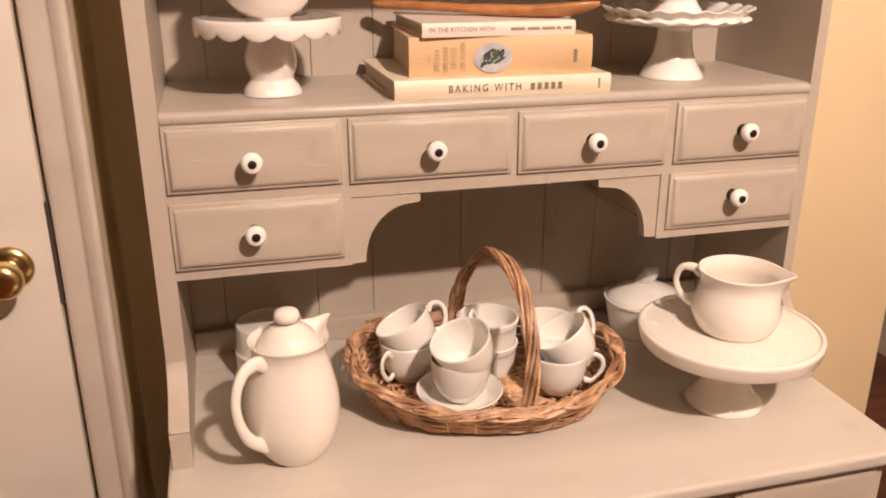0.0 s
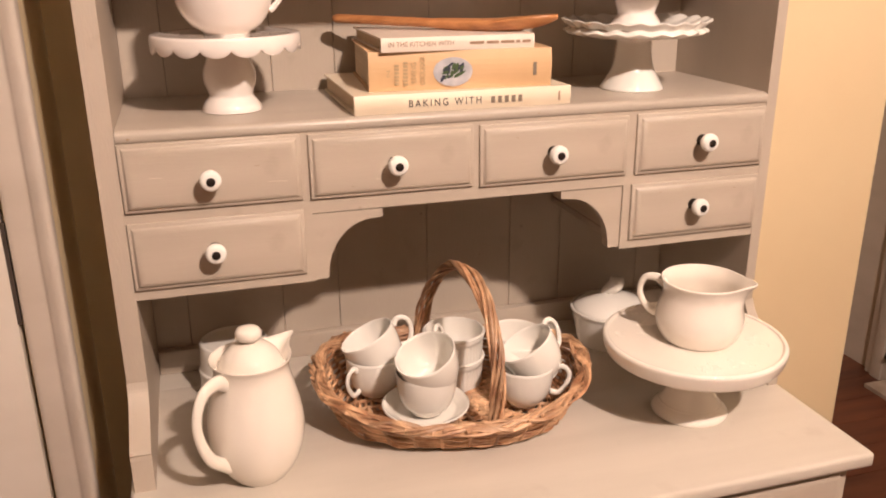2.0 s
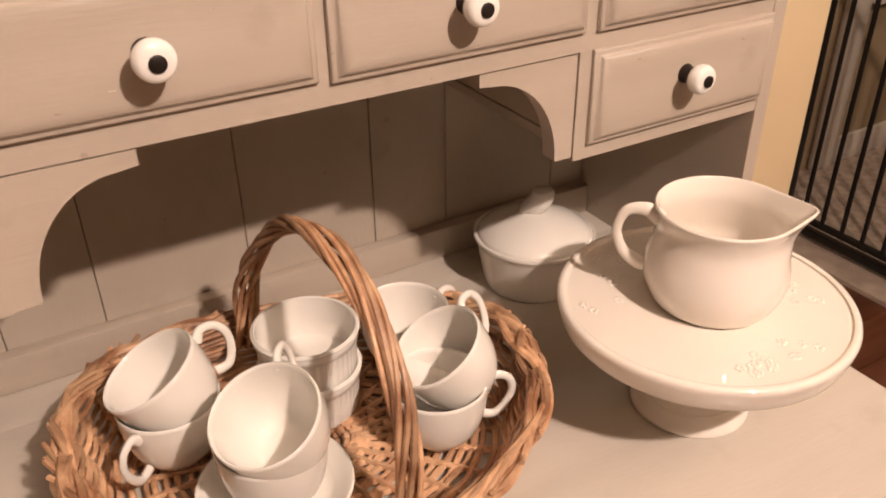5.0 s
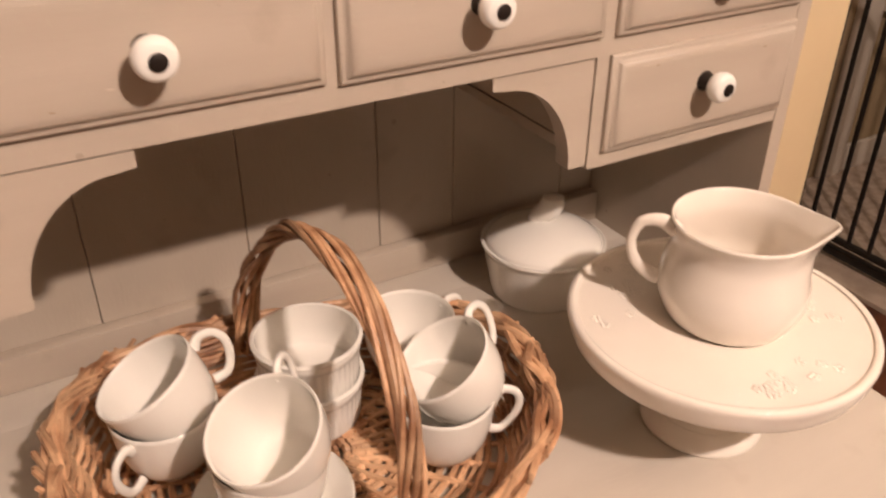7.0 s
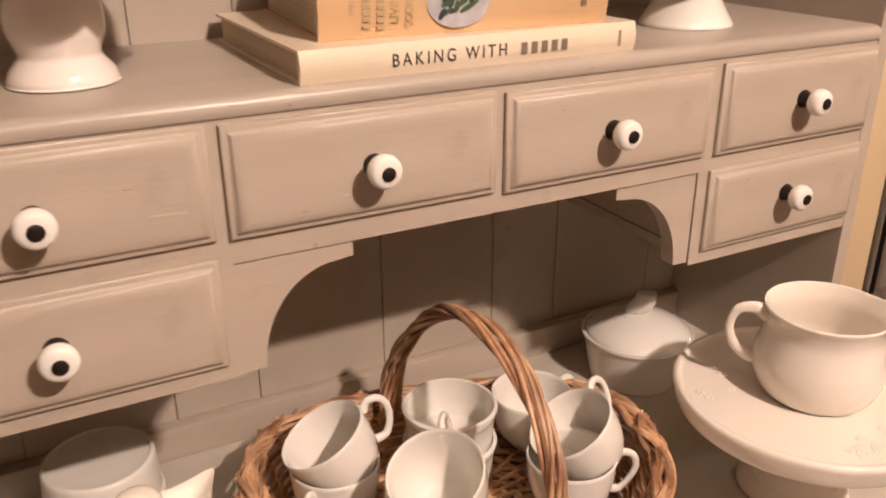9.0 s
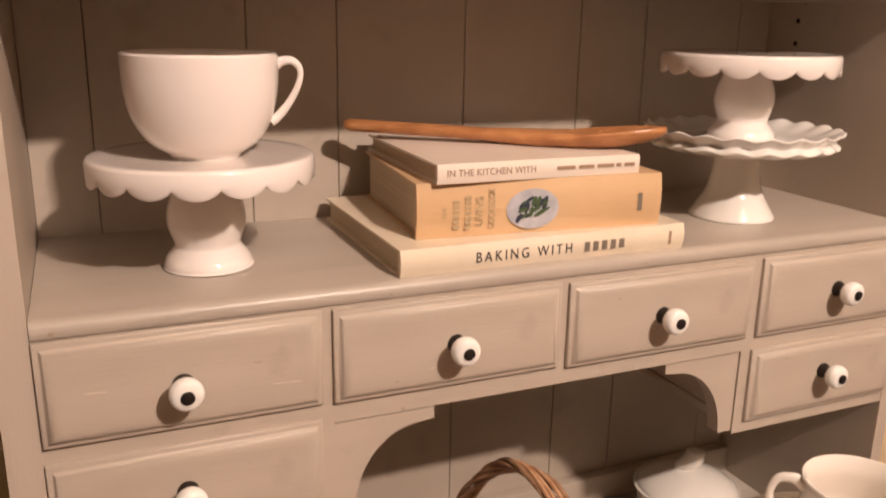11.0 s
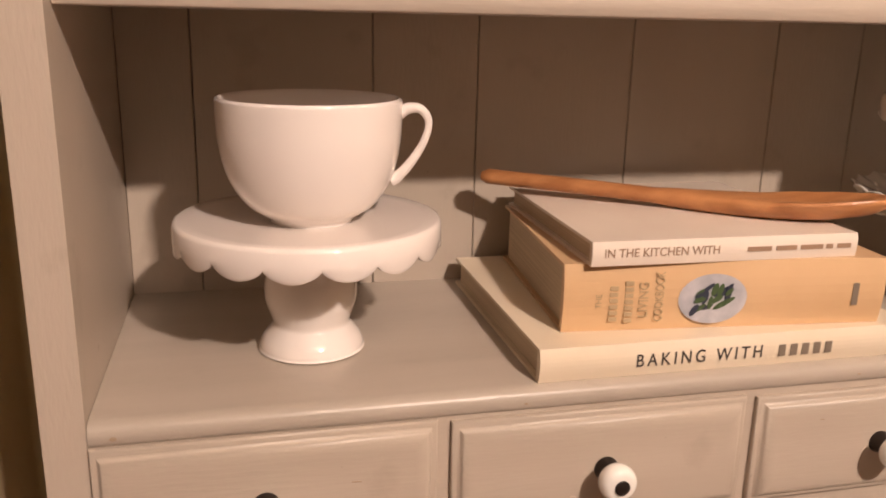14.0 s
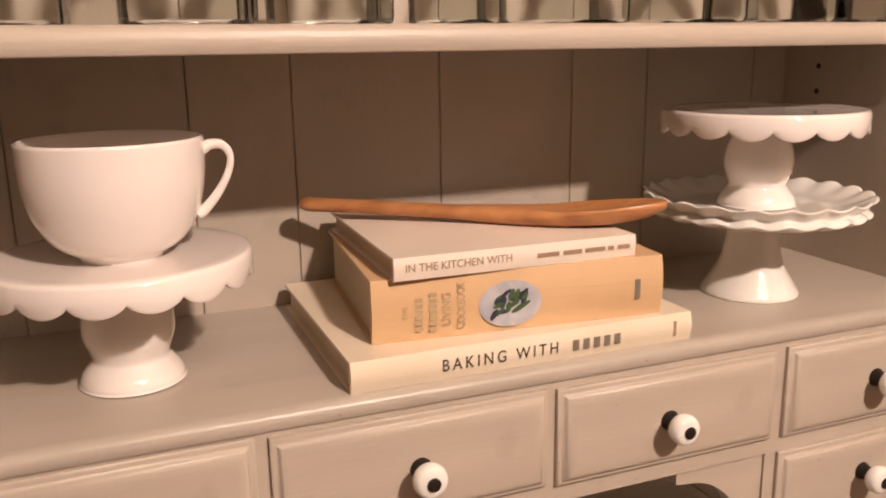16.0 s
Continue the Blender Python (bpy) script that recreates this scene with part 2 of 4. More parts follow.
setting(block("wall_north", -0.16, 1.284, BACK_Y, BACK_Y + 0.12, 0, 2.75, WALL, bevel=0.002), "warm yellow painted wall behind the hutch", "wall")
setting(block("wall_return", -0.1635, -0.1125, DOOR_Y, BACK_Y - 0.0005, 0, 2.75, WALL, bevel=0), "warm yellow painted wall corner beside the door", "wall")
setting(block("wall_north_left", -3.6, -0.975, DOOR_Y, DOOR_Y + 0.12, 0, 2.75, WALL, bevel=0), "warm yellow painted wall beyond the door", "wall")
setting(block("wall_over_door", -0.975, -0.164, DOOR_Y, DOOR_Y + 0.12, 2.08, 2.75, WALL, bevel=0), "warm yellow painted wall over the door", "wall")
setting(block("wall_behind_door", -1.2, -0.164, DOOR_Y + 0.2, DOOR_Y + 0.25, 0, 2.75, WALL, bevel=0), "plain wall closing the space behind the door", "wall")
# unseen walls that close the room; dark only to lower the fill light
setting(block("wall_west", -3.7, -3.6, -4.6, DOOR_Y + 0.12, 0, 2.75, ROOM, bevel=0), "unseen side wall, darkened to cut bounced light", "wall")
setting(block("wall_south", -3.7, 4.6, -4.7, -4.6, 0, 2.75, ROOM, bevel=0), "unseen wall opposite the hutch, darkened to cut bounced light", "wall")
setting(block("wall_east", 2.2, 2.32, -4.6, 1.0, 0, 2.75, ROOM, bevel=0), "unseen side wall, darkened to cut bounced light", "wall")
setting(block("wall_east_far", 2.2, 2.32, 1.99, 2.62, 0, 2.75, TRIM, bevel=0), "off-white painted wall end beside the gate", "wall")
setting(block("wall_over_gate", 2.2, 2.32, 1.0, 1.99, 2.05, 2.75, TRIM, bevel=0), "off-white painted wall over the gated doorway", "wall")
setting(block("wall_far_north", 1.0, 4.6, 2.62, 2.72, 0, 2.75, TRIM, bevel=0), "off-white wall at the end of the passage", "wall")
setting(block("wall_passage", 1.164, 1.282, BACK_Y + 0.121, 2.62, 0, 2.75, WALL, bevel=0), "warm yellow painted passage wall", "wall")
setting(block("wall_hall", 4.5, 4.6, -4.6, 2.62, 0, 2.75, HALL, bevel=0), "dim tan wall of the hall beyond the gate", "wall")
setting(block("ceiling", -3.7, 4.6, -4.7, 2.72, 2.75, 2.85, CEIL, bevel=0), "unseen ceiling, darkened to cut bounced light", "ceiling")
setting(block("carpet", 2.34, 4.5, -4.6, 2.62, -0.012, 0.008, CARPET, bevel=0), "beige carpet in the hall beyond the gate", "carpet")
setting(block("threshold", 2.09, 2.34, 1.0, 1.99, -0.012, 0.014, STONE, bevel=0.004), "pale stone threshold under the black gate", "threshold")
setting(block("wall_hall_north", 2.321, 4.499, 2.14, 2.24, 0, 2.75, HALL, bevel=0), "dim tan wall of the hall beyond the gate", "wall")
setting(block("baseboard", 2.69, 4.499, 2.122, 2.139, 0.008, 0.10, TRIM, bevel=0.003), "white baseboard along the hall wall", "baseboard")
setting(block("trim_hall", 2.59, 2.69, 2.112, 2.139, 0.008, 2.1, TRIM, bevel=0.004), "white door casing in the hall", "trim")
setting(block("trim_hall_inner", 2.322, 2.43, 2.115, 2.139, 0.008, 2.1, TRIM, bevel=0.004), "white door casing in the hall", "trim")

# blind on the hall wall
blind = thing("window_blind", (3.12, 2.12, 0.56), "grey slatted window blind lowered in the dim hall", "blind")
part("head_rail", box(bmesh.new(), -0.43, 0.43, -0.035, 0.018, 1.0, 1.04, 0.003), TRIM, blind, smooth=True)
part("bottom_rail", box(bmesh.new(), -0.43, 0.43, -0.03, 0.0, 0.0, 0.018, 0.003), TRIM, blind, smooth=True)
slat = None
for i in range(25):
    m = pose(0, -0.015, 0.045 + 0.039 * i, 42, 0, 0)
    if slat is None:
        slat = part("slat", box(bmesh.new(), -0.425, 0.425, -0.02, 0.02, -0.0012, 0.0012), TRIM, blind, m=m)
    else:
        again = new("slat", slat.data)
        again.parent, again.matrix_basis = blind, m

# casing round the gated doorway
for y0, y1 in ((1.99, 2.085), (0.905, 1.0)):
    bm = bmesh.new()
    box(bm, 2.176, 2.199, y0, y1, 0, 2.05, 0.004)
    box(bm, 2.168, 2.176, y0 + 0.02, y1 - 0.03, 0, 2.05, 0.003)
    setting(part("trim_gate", bm, TRIM, smooth=True), "white moulded door casing beside the gate", "trim")

# door and its casing
bm = bmesh.new()
prof = [(0, 0), (0, -0.009)] + [(0.003 + 0.034 * i / 8, -0.0105 - 0.0025 * math.sin(math.pi * i / 16)) for i in range(9)] + [(0.0385, -0.0145)] + [(0.040 + 0.016 * i / 8, -0.0155 - 0.0045 * math.sin(math.pi * i / 16)) for i in range(9)] + [(0.060, -0.0190), (0.062, -0.0165), (0.062, 0)]
rings(bm, [[(-0.1605 + u * 0.83, DOOR_Y + v, z) for u, v in prof] for z in (0, 2.08)], caps=(True, True))
setting(part("trim_door", bm, TRIM, smooth=True), "off-white moulded door casing", "trim")
door = thing("door_1", (-0.5565, DOOR_Y - 0.002, 0), "closed off-white panelled door with a round brass knob", "door", kind="structure")
bm = bmesh.new()
box(bm, -0.39, 0.389, -0.006, 0.036, 0.008, 2.06, 0.002)
part("door_leaf", bm, DOOR, door, smooth=True)
for x0, x1 in ((-0.29, -0.045), (0.045, 0.27)):
    for z0, z1 in ((0.22, 0.78), (0.98, 1.88)):
        bm = bmesh.new()
        loops = [[(x0 + i, -0.0065 + d, z0 + i), (x1 - i, -0.0065 + d, z0 + i), (x1 - i, -0.0065 + d, z1 - i), (x0 + i, -0.0065 + d, z1 - i)] for i, d in ((0, 0.002), (0, -0.008), (0.012, -0.008), (0.022, -0.001), (0.05, -0.006))]
        rings(bm, loops, caps=(True, True))
        part("door_panel", bm, DOOR, door)
bm = lathe(smooth_profile([(0.0005, 0), (0.025, 0), (0.0265, 0.003), (0.021, 0.007), (0.0105, 0.011), (0.009, 0.021), (0.0125, 0.028), (0.0205, 0.034), (0.0235, 0.043), (0.0205, 0.052), (0.0125, 0.057), (0.0005, 0.0575)], 4), 40)
part("door_knob", bm, BRASS, door, "polished brass door knob with a stepped rose", True, pose(0.340, -0.0065, 0.982, 90, 0, 0))
bm = box(bmesh.new(), 0.3885, 0.3935, -0.0055, 0.001, 0.93, 1.06)
part("latch_plate", bm, DARK_GAP, door, "dark worn latch edge")

# light switch
plate = thing("light_switch", (1.083, BACK_Y, 1.344), "white light switch plate on the yellow wall", "switch")
part("cover_plate", box(bmesh.new(), -0.035, 0.035, -0.006, 0, -0.058, 0.058, 0.002), DOOR, plate, smooth=True)
part("toggle", box(bmesh.new(), -0.005, 0.005, -0.014, -0.006, -0.012, 0.012, 0.001), DOOR, plate, smooth=True)

# black gate in the doorway
gate = thing("safety_gate", (2.19, 1.52, 0.014), "black steel safety gate with upright bars in the doorway", "gate")
for z, r in ((0.058, 0.011), (0.93, 0.011)):
    part("rail", tube([(0, -0.5, z), (0, 0.37, z)], r, 10), BLACK, gate, smooth=True)
part("base_rail", box(bmesh.new(), -0.013, 0.013, -0.51, 0.465, 0.012, 0.036, 0.004), BLACK, gate, smooth=True)
for y, w in ((0.454, 0.006), (-0.505, 0.010), (0.385, 0.008)):
    part("post", box(bmesh.new(), -0.014, 0.014, y - w, y + w, 0, 0.96, 0.004), BLACK, gate, smooth=True)
for i in range(13):
    y = 0.323 - 0.064 * i
    part("upright", tube([(0, y, 0.058), (0, y, 0.93)], 0.0068, 10), BLACK, gate, smooth=True)
part("latch", box(bmesh.new(), -0.02, 0.02, 0.395, 0.445, 0.86, 0.95, 0.006), DOOR, gate, "pale plastic latch", True)
part("wall_bolt", lathe([(0.0005, 0), (0.02, 0), (0.02, 0.012), (0.008, 0.018), (0.008, 0.028), (0.0005, 0.028)], 16), BLACK, gate, "round black wall cup", True, pose(-0.015, 0.455, 0.09, 0, -90, 0))

# ---- the hutch ----
hutch = thing("hutch", (0, 0, 0), "greige painted wooden kitchen hutch with small drawers and open shelves", "hutch")
TOP, SHELF, UP0, UP1 = 0.768, 1.175, 1.400, 1.418
FACE, BACK = 1.002, 1.235
XL, XR = -0.022, 0.814
TIP = 0.925


def side_panel(x0, x1):
    """An upright side whose lower end swells forward in a curve."""
    line = [(BACK + 0.012, TOP), (BACK + 0.012, 2.02)]
    line += smooth_profile([(FACE, 2.02), (FACE, 0.888), (FACE - 0.003, 0.872), (FACE - 0.011, 0.857), (FACE - 0.028, 0.842), (FACE - 0.052, 0.829), (TIP + 0.006, 0.821), (TIP, 0.817)], 4)
    line += [(TIP + 0.002, 0.814), (TIP + 0.001, 0.809), (TIP, TOP)]
    bm = bmesh.new()
    rings(bm, [[(x, y, z) for y, z in line] for x in (x0, x1)], caps=(True, True))
    part("side_panel", bm, PAINT, hutch)


side_panel(-0.0455, XL)
side_panel(XR, 0.829)

# tongue-and-groove back boards
for z0, z1, seams in ((TOP, 1.07, (XL, 0.028, 0.167, 0.253, 0.395, 0.534, 0.622, 0.766, XR)), (1.0705, 2.0, (XL, 0.033, 0.1745, 0.263, 0.402, 0.543, 0.631, 0.767, XR))):
    for a, b in zip(seams, seams[1:]):
        bm = bmesh.new()
        v = 0.0010
        loop = [(a + 0.0003, BACK + v), (a + v, BACK), (b - v, BACK), (b - 0.0003, BACK + v), (b - 0.0003, BACK + 0.01), (a + 0.0003, BACK + 0.01)]
        rings(bm, [[(x, y, z) for x, y in loop] for z in (z0, z1)], caps=(True, True))
        part("back_board", bm, PAINT, hutch)
block("backing", XL, XR, BACK + 0.0105, BACK + 0.013, TOP, 2.0, DARK_GAP, hutch, 0)
block("back_rail", XL + 0.0005, XR - 0.0005, BACK - 0.016, BACK - 0.0005, TOP, 0.8045, PAINT_X, hutch, 0.003)


def nosed_shelf(name, z0, z1, y0, mat):
    bm = bmesh.new()
    line = [(BACK - 0.0005, z0), (BACK - 0.0005, z1), (y0 + 0.010, z1), (y0 + 0.005, z1 - 0.0008), (y0 + 0.002, z1 - 0.0024), (y0, z1 - 0.005), (y0, z0 + 0.001), (y0 + 0.001, z0)]
    rings(bm, [[(x, y, z) for y, z in line] for x in (XL + 0.0005, XR - 0.0005)], caps=(True, True))
    return part(name, bm, mat, hutch, smooth=True)


nosed_shelf("drawer_top_shelf", SHELF - 0.0135, SHELF, 1.0010, PAINT_TOP_DIM)
nosed_shelf("upper_shelf", UP0, UP1, 1.020, PAINT_X)
block("top_board", -0.06, 0.85, 0.985, BACK + 0.012, 2.021, 2.045, PAINT_X, hutch, 0.003)

# face frame round the drawers
for x0, x1, z0, z1 in ((XL, XR, 1.150, 1.1614), (0.1775, XR, 1.062, 1.079), (XL, 0.1885, 0.975, 0.989), (0.604, XR, 0.972, 0.987), (XL, 0.1775, 1.0655, 1.084)):
    block("rail", x0, x1, FACE + 0.001, FACE + 0.019, z0, z1, PAINT_X, hutch, 0)
for x0, x1, z0, z1 in ((0.1775, 0.192, 1.079, 1.150), (0.39, 0.404, 1.079, 1.150), (0.603, 0.6225, 1.079, 1.150), (0.604, 0.6185, 0.987, 1.062), (0.1775, 0.1885, 0.989, 1.062)):
    block("stile", x0, x1, FACE + 0.001, FACE + 0.019, z0, z1, PAINT_X, hutch, 0)
for x0, x1 in ((XL, 0.188), (0.604, XR)):
    block("drawer_floor", x0 + 0.001, x1 - 0.001, FACE + 0.019, BACK - 0.001, 0.976, 0.985, PAINT, hutch, 0)
block("drawer_floor", 0.188, 0.604, FACE + 0.019, BACK - 0.001, 1.063, 1.071, PAINT, hutch, 0)
for x0 in (0.180, 0.606):
    block("divider", x0, x0 + 0.008, FACE + 0.02, BACK - 0.001, 0.986, 1.16, PAINT, hutch, 0)


def bracket(x_wall, x_tip, z0, z1, y_off):
    """A flat corner bracket with a concave cut."""
    s = 1 if x_tip > x_wall else -1
    w = abs(x_tip - x_wall)
    line = [(0, z1), (w, z1), (w, z1 - 0.010), (w - 0.012, z1 - 0.0115)]
    cx, cz, rx, rz = w - 0.012, z0 + 0.002, w - 0.012 - 0.0165, z1 - 0.0115 - z0 - 0.002
    line += [(cx - rx * math.sin(math.pi / 2 * i / 14), cz + rz * math.cos(math.pi / 2 * i / 14)) for i in range(1, 15)]
    line += [(0.0155, z0), (0, z0)]
    bm = bmesh.new()
    rings(bm, [[(x_wall + s * u, y, z) for u, z in line] for y in (FACE + y_off, FACE + 0.0188)], caps=(True, True))
    part("bracket", bm, PAINT_X, hutch)


bracket(0.1885, 0.275, 0.977, 1.0608, 0.001)
bracket(0.6035, 0.515, 0.975, 1.0608, 0.003)


def drawer_front(w, h):
    """A lipped front: a thin bead all round, then a raised field. Its middle lies at the origin, its face looks towards -y."""
    bm = bmesh.new()
    steps = ((0.0004, 0.0009), (0, 0.0005), (0.0, -0.0020), (0.0005, -0.0030), (0.0016, -0.0035), (0.0034, -0.0035), (0.0041, -0.0040), (0.0052, -0.0058), (0.0070, -0.0076), (0.0094, -0.0087), (0.0122, -0.0092), (0.0155, -0.0093))
    loops = [[(-w / 2 + i, d, -h / 2 + i), (w / 2 - i, d, -h / 2 + i), (w / 2 - i, d, h / 2 - i), (-w / 2 + i, d, h / 2 - i)] for i, d in steps]
    return rings(bm, loops, caps=(True, True))


def knob(parent, x, y, z):
    prof = smooth_profile([(0.0005, 0.0270), (0.0058, 0.0268), (0.0104, 0.0252), (0.0123, 0.0206), (0.0112, 0.0152), (0.0072, 0.0125), (0.0005, 0.0125)], 3)
    k = part("knob", lathe(prof[::-1], 28), KNOB_WHITE, parent, "white porcelain knob with a dark centre", True, pose(x, y, z, 90, 0, 0))
    part("knob_screw", lathe([(0.0005, 0.0265), (0.0050, 0.0265), (0.0050, 0.0278), (0.0036, 0.0284), (0.0005, 0.0286)], 18), IRON, k, "dark screw cap", True)
    part("knob_stem", lathe([(0.0005, -0.0005), (0.0078, -0.0005), (0.0082, 0.0025), (0.0066, 0.0060), (0.0060, 0.0095), (0.0070, 0.0135), (0.0005, 0.0135)], 18), IRON, k, "dark iron stem", True)


def drawer(x0, x1, z0, z1, kx, kz, y=FACE):
    d = part("drawer", drawer_front(x1 - x0, z1 - z0), PAINT_X, hutch, "painted drawer with a lipped front", True, m=pose((x0 + x1) / 2, y, (z0 + z1) / 2))
    knob(d, kx - (x0 + x1) / 2, -0.0075, kz - (z0 + z1) / 2)


for x0, x1, z0, z1, kx, kz in (
    (-0.0215, 0.179, 1.0815, 1.1605, 0.0745, 1.119), (0.188, 0.3915, 1.0800, 1.158, 0.2895, 1.1195), (0.4000, 0.605, 1.0775, 1.1560, 0.496, 1.1175),
    (0.6175, 0.8125, 1.0765, 1.1570, 0.711, 1.1185), (-0.0215, 0.178, 0.988, 1.0685, 0.0725, 1.033), (0.6155, 0.8125, 0.985, 1.0625, 0.707, 1.030)):
    drawer(x0, x1, z0, z1, kx, kz)

# chips and scratches in the paint
BARE = grained("bare_worn_wood", (0.31, 0.23, 0.15), (0.40, 0.31, 0.22), 0.6, (60, 60, 60), 4, 0.1, 90)
SCRATCH = material("pale_scratch", (0.60, 0.52, 0.43), 0.5)
for x, z, w, h in ((-0.008, 1.1655, 0.0045, 0.0028), (0.236, 1.1655, 0.003, 0.0016), (0.478, 1.1665, 0.003, 0.0014)):
    part("paint_chip", lathe([(0.0005, 0), (0.5, 0), (0.46, 0.0003), (0.0005, 0.0003)], 9), BARE, hutch, m=pose(x, 1.001, z, 90, 0, 0) @ Matrix.Diagonal((w, h, 1, 1)))
for x, z, w, mat in ((0.150, 1.108, 0.022, SCRATCH), (0.016, 1.122, 0.014, SCRATCH), (0.128, 1.128, 0.006, BARE), (0.447, 1.139, 0.003, BARE), (0.238, 1.094, 0.003, BARE), (0.268, 1.101, 0.004, SCRATCH), (0.655, 1.051, 0.003, BARE), (0.770, 1.048, 0.004, BARE)):
    part("scratch", box(bmesh.new(), -w / 2, w / 2, -0.0002, 0.0002, -0.0004, 0.0004), mat, hutch, m=pose(x, FACE - 0.0093, z, 0, 3, 0))

# lower cabinet with its worktop
bm = bmesh.new()
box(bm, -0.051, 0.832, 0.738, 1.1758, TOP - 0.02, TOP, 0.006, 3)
part("worktop", bm, WORKTOP_LIT, hutch, "greige painted worktop with a rounded edge", True)
block("worktop_strip", -0.051, 0.832, 1.1640, BACK + 0.012, TOP - 0.02, TOP - 0.0001, WORKTOP_LIT, hutch, 0.0006)
for x0, x1 in ((-0.046, -0.03), (0.790, 0.811)):
    block("base_side", x0, x1, 0.757, BACK + 0.01, 0, TOP - 0.0205, PAINT, hutch, 0.002)
block("base_back", -0.03, 0.790, BACK, BACK + 0.009, 0, TOP - 0.021, PAINT, hutch, 0)
for z0, z1 in ((TOP - 0.042, TOP - 0.0205), (0.585, 0.605), (0.0, 0.09)):
    block("base_rail", -0.03, 0.790, 0.759, 0.78, z0, z1, PAINT_X, hutch, 0.001)
for x in (0.176, 0.381, 0.584):
    block("base_stile", x, x + 0.025, 0.760, 0.78, 0.09, TOP - 0.042, PAINT, hutch, 0.001)
for x0, x1 in ((-0.04, 0.181), (0.192, 0.386), (0.397, 0.589), (0.600, 0.801)):
    drawer(x0, x1, 0.602, TOP - 0.027, (x0 + x1) / 2, 0.69, 0.758)
for x0, x1 in ((-0.04, 0.386), (0.397, 0.801)):
    d = part("cupboard_door", drawer_front(x1 - x0, 0.49), PAINT, hutch, "painted cupboard door", True, m=pose((x0 + x1) / 2, 0.758, 0.345))
    knob(d, 0.15, -0.0093, 0.16)

# peg holes for shelf pins in the sides
for z in (1.352, 1.378):
    for y in (1.06, 1.19):
        part("pin_hole", lathe([(0.0005, 0), (0.003, 0), (0.003, 0.0006), (0.0005, 0.0006)], 12), DARK_GAP, hutch, m=pose(XR, y, z, 0, -90, 0))

# ---- ceramics ----


def handle(parent, points, radius, mat, flat=1.4, up=(0, 1, 0), name="handle"):
    return part(name, tube(spline(points, 7), radius, 10, flat=flat, up=up), mat, parent, smooth=True)


def teacup(place, m=None, mat=WHITE, rim=0.0395, height=0.057, label="white porcelain teacup in the wicker basket"):
    c = thing("teacup", place, label, "cup", "cups in the basket")
    if m is not None:
        c.matrix_basis = m
    r, h = rim, height
    outer = smooth_profile([(r * 0.5, 0), (r * 0.52, 0.003), (r * 0.6, 0.0045), (r * 0.82, h * 0.28), (r * 0.95, h * 0.6), (r, h)], 5)
    inner = smooth_profile([(r - 0.0022, h), (r * 0.95 - 0.003, h * 0.6), (r * 0.8 - 0.003, h * 0.3), (r * 0.5, 0.008), (0.0005, 0.0065)], 5)
    part("bowl", lathe([(0.0005, 0.002), (r * 0.42, 0.002), (r * 0.46, 0)] + outer + [(r - 0.001, h + 0.001)] + inner, 52), mat, c, smooth=True)
    handle(c, [(r * 0.985, 0, h * 0.84), (r * 1.17, 0, h * 0.95), (r * 1.42, 0, h * 0.88), (r * 1.51, 0, h * 0.68), (r * 1.38, 0, h * 0.43), (r * 1.15, 0, h * 0.27), (r * 0.875, 0, h * 0.3)], lambda t: 0.0032 - 0.0008 * math.sin(math.pi * t), mat)
    return c


def set_cup(rim, lean, turn, height=0.057):
    """A cup by the middle of its rim, the way its axis leans (x and y per unit of height) and the way its handle points (degrees)."""
    up = Vector((*lean, 1)).normalized()
    out = Vector((math.cos(radians(turn)), math.sin(radians(turn)), 0))
    out = (out - up * out.dot(up)).normalized()
    turned = Matrix((out, up.cross(out), up)).transposed().to_4x4()
    return Matrix.Translation(Vector(rim) - up * height) @ turned


BASKET = 0.780
for x, y, z, turn in ((0.3145, 0.955, BASKET + 0.018, 100), (0.452, 0.962, BASKET + 0.004, -20), (0.267, 1.053, BASKET + 0.002, -138), (0.476, 1.062, BASKET + 0.004, 12)):
    teacup((0, 0, 0), set_cup((x, y, z + 0.057), (0, 0), turn))
for rim, lean, turn in (((0.310, 0.946, 0.884), (-0.40, -0.23), 52), ((0.4555, 0.972, 0.866), (-0.60, 0.16), 22), ((0.2585, 1.057, 0.867), (-0.50, 0.12), 0)):
    teacup((0, 0, 0), set_cup(rim, lean, turn), label="white porcelain teacup tilted on top of another cup")

saucer = thing("saucer", (0.3145, 0.960, BASKET + 0.008), "white porcelain saucer under a teacup", "saucer")
part("dish", lathe(smooth_profile([(0.0005, 0.003), (0.03, 0.002), (0.034, 0), (0.037, 0.003), (0.045, 0.008), (0.0555, 0.0165), (0.0568, 0.018), (0.055, 0.019), (0.044, 0.0115), (0.034, 0.0075), (0.0005, 0.0072)], 4), 60), WHITE, saucer, smooth=True)


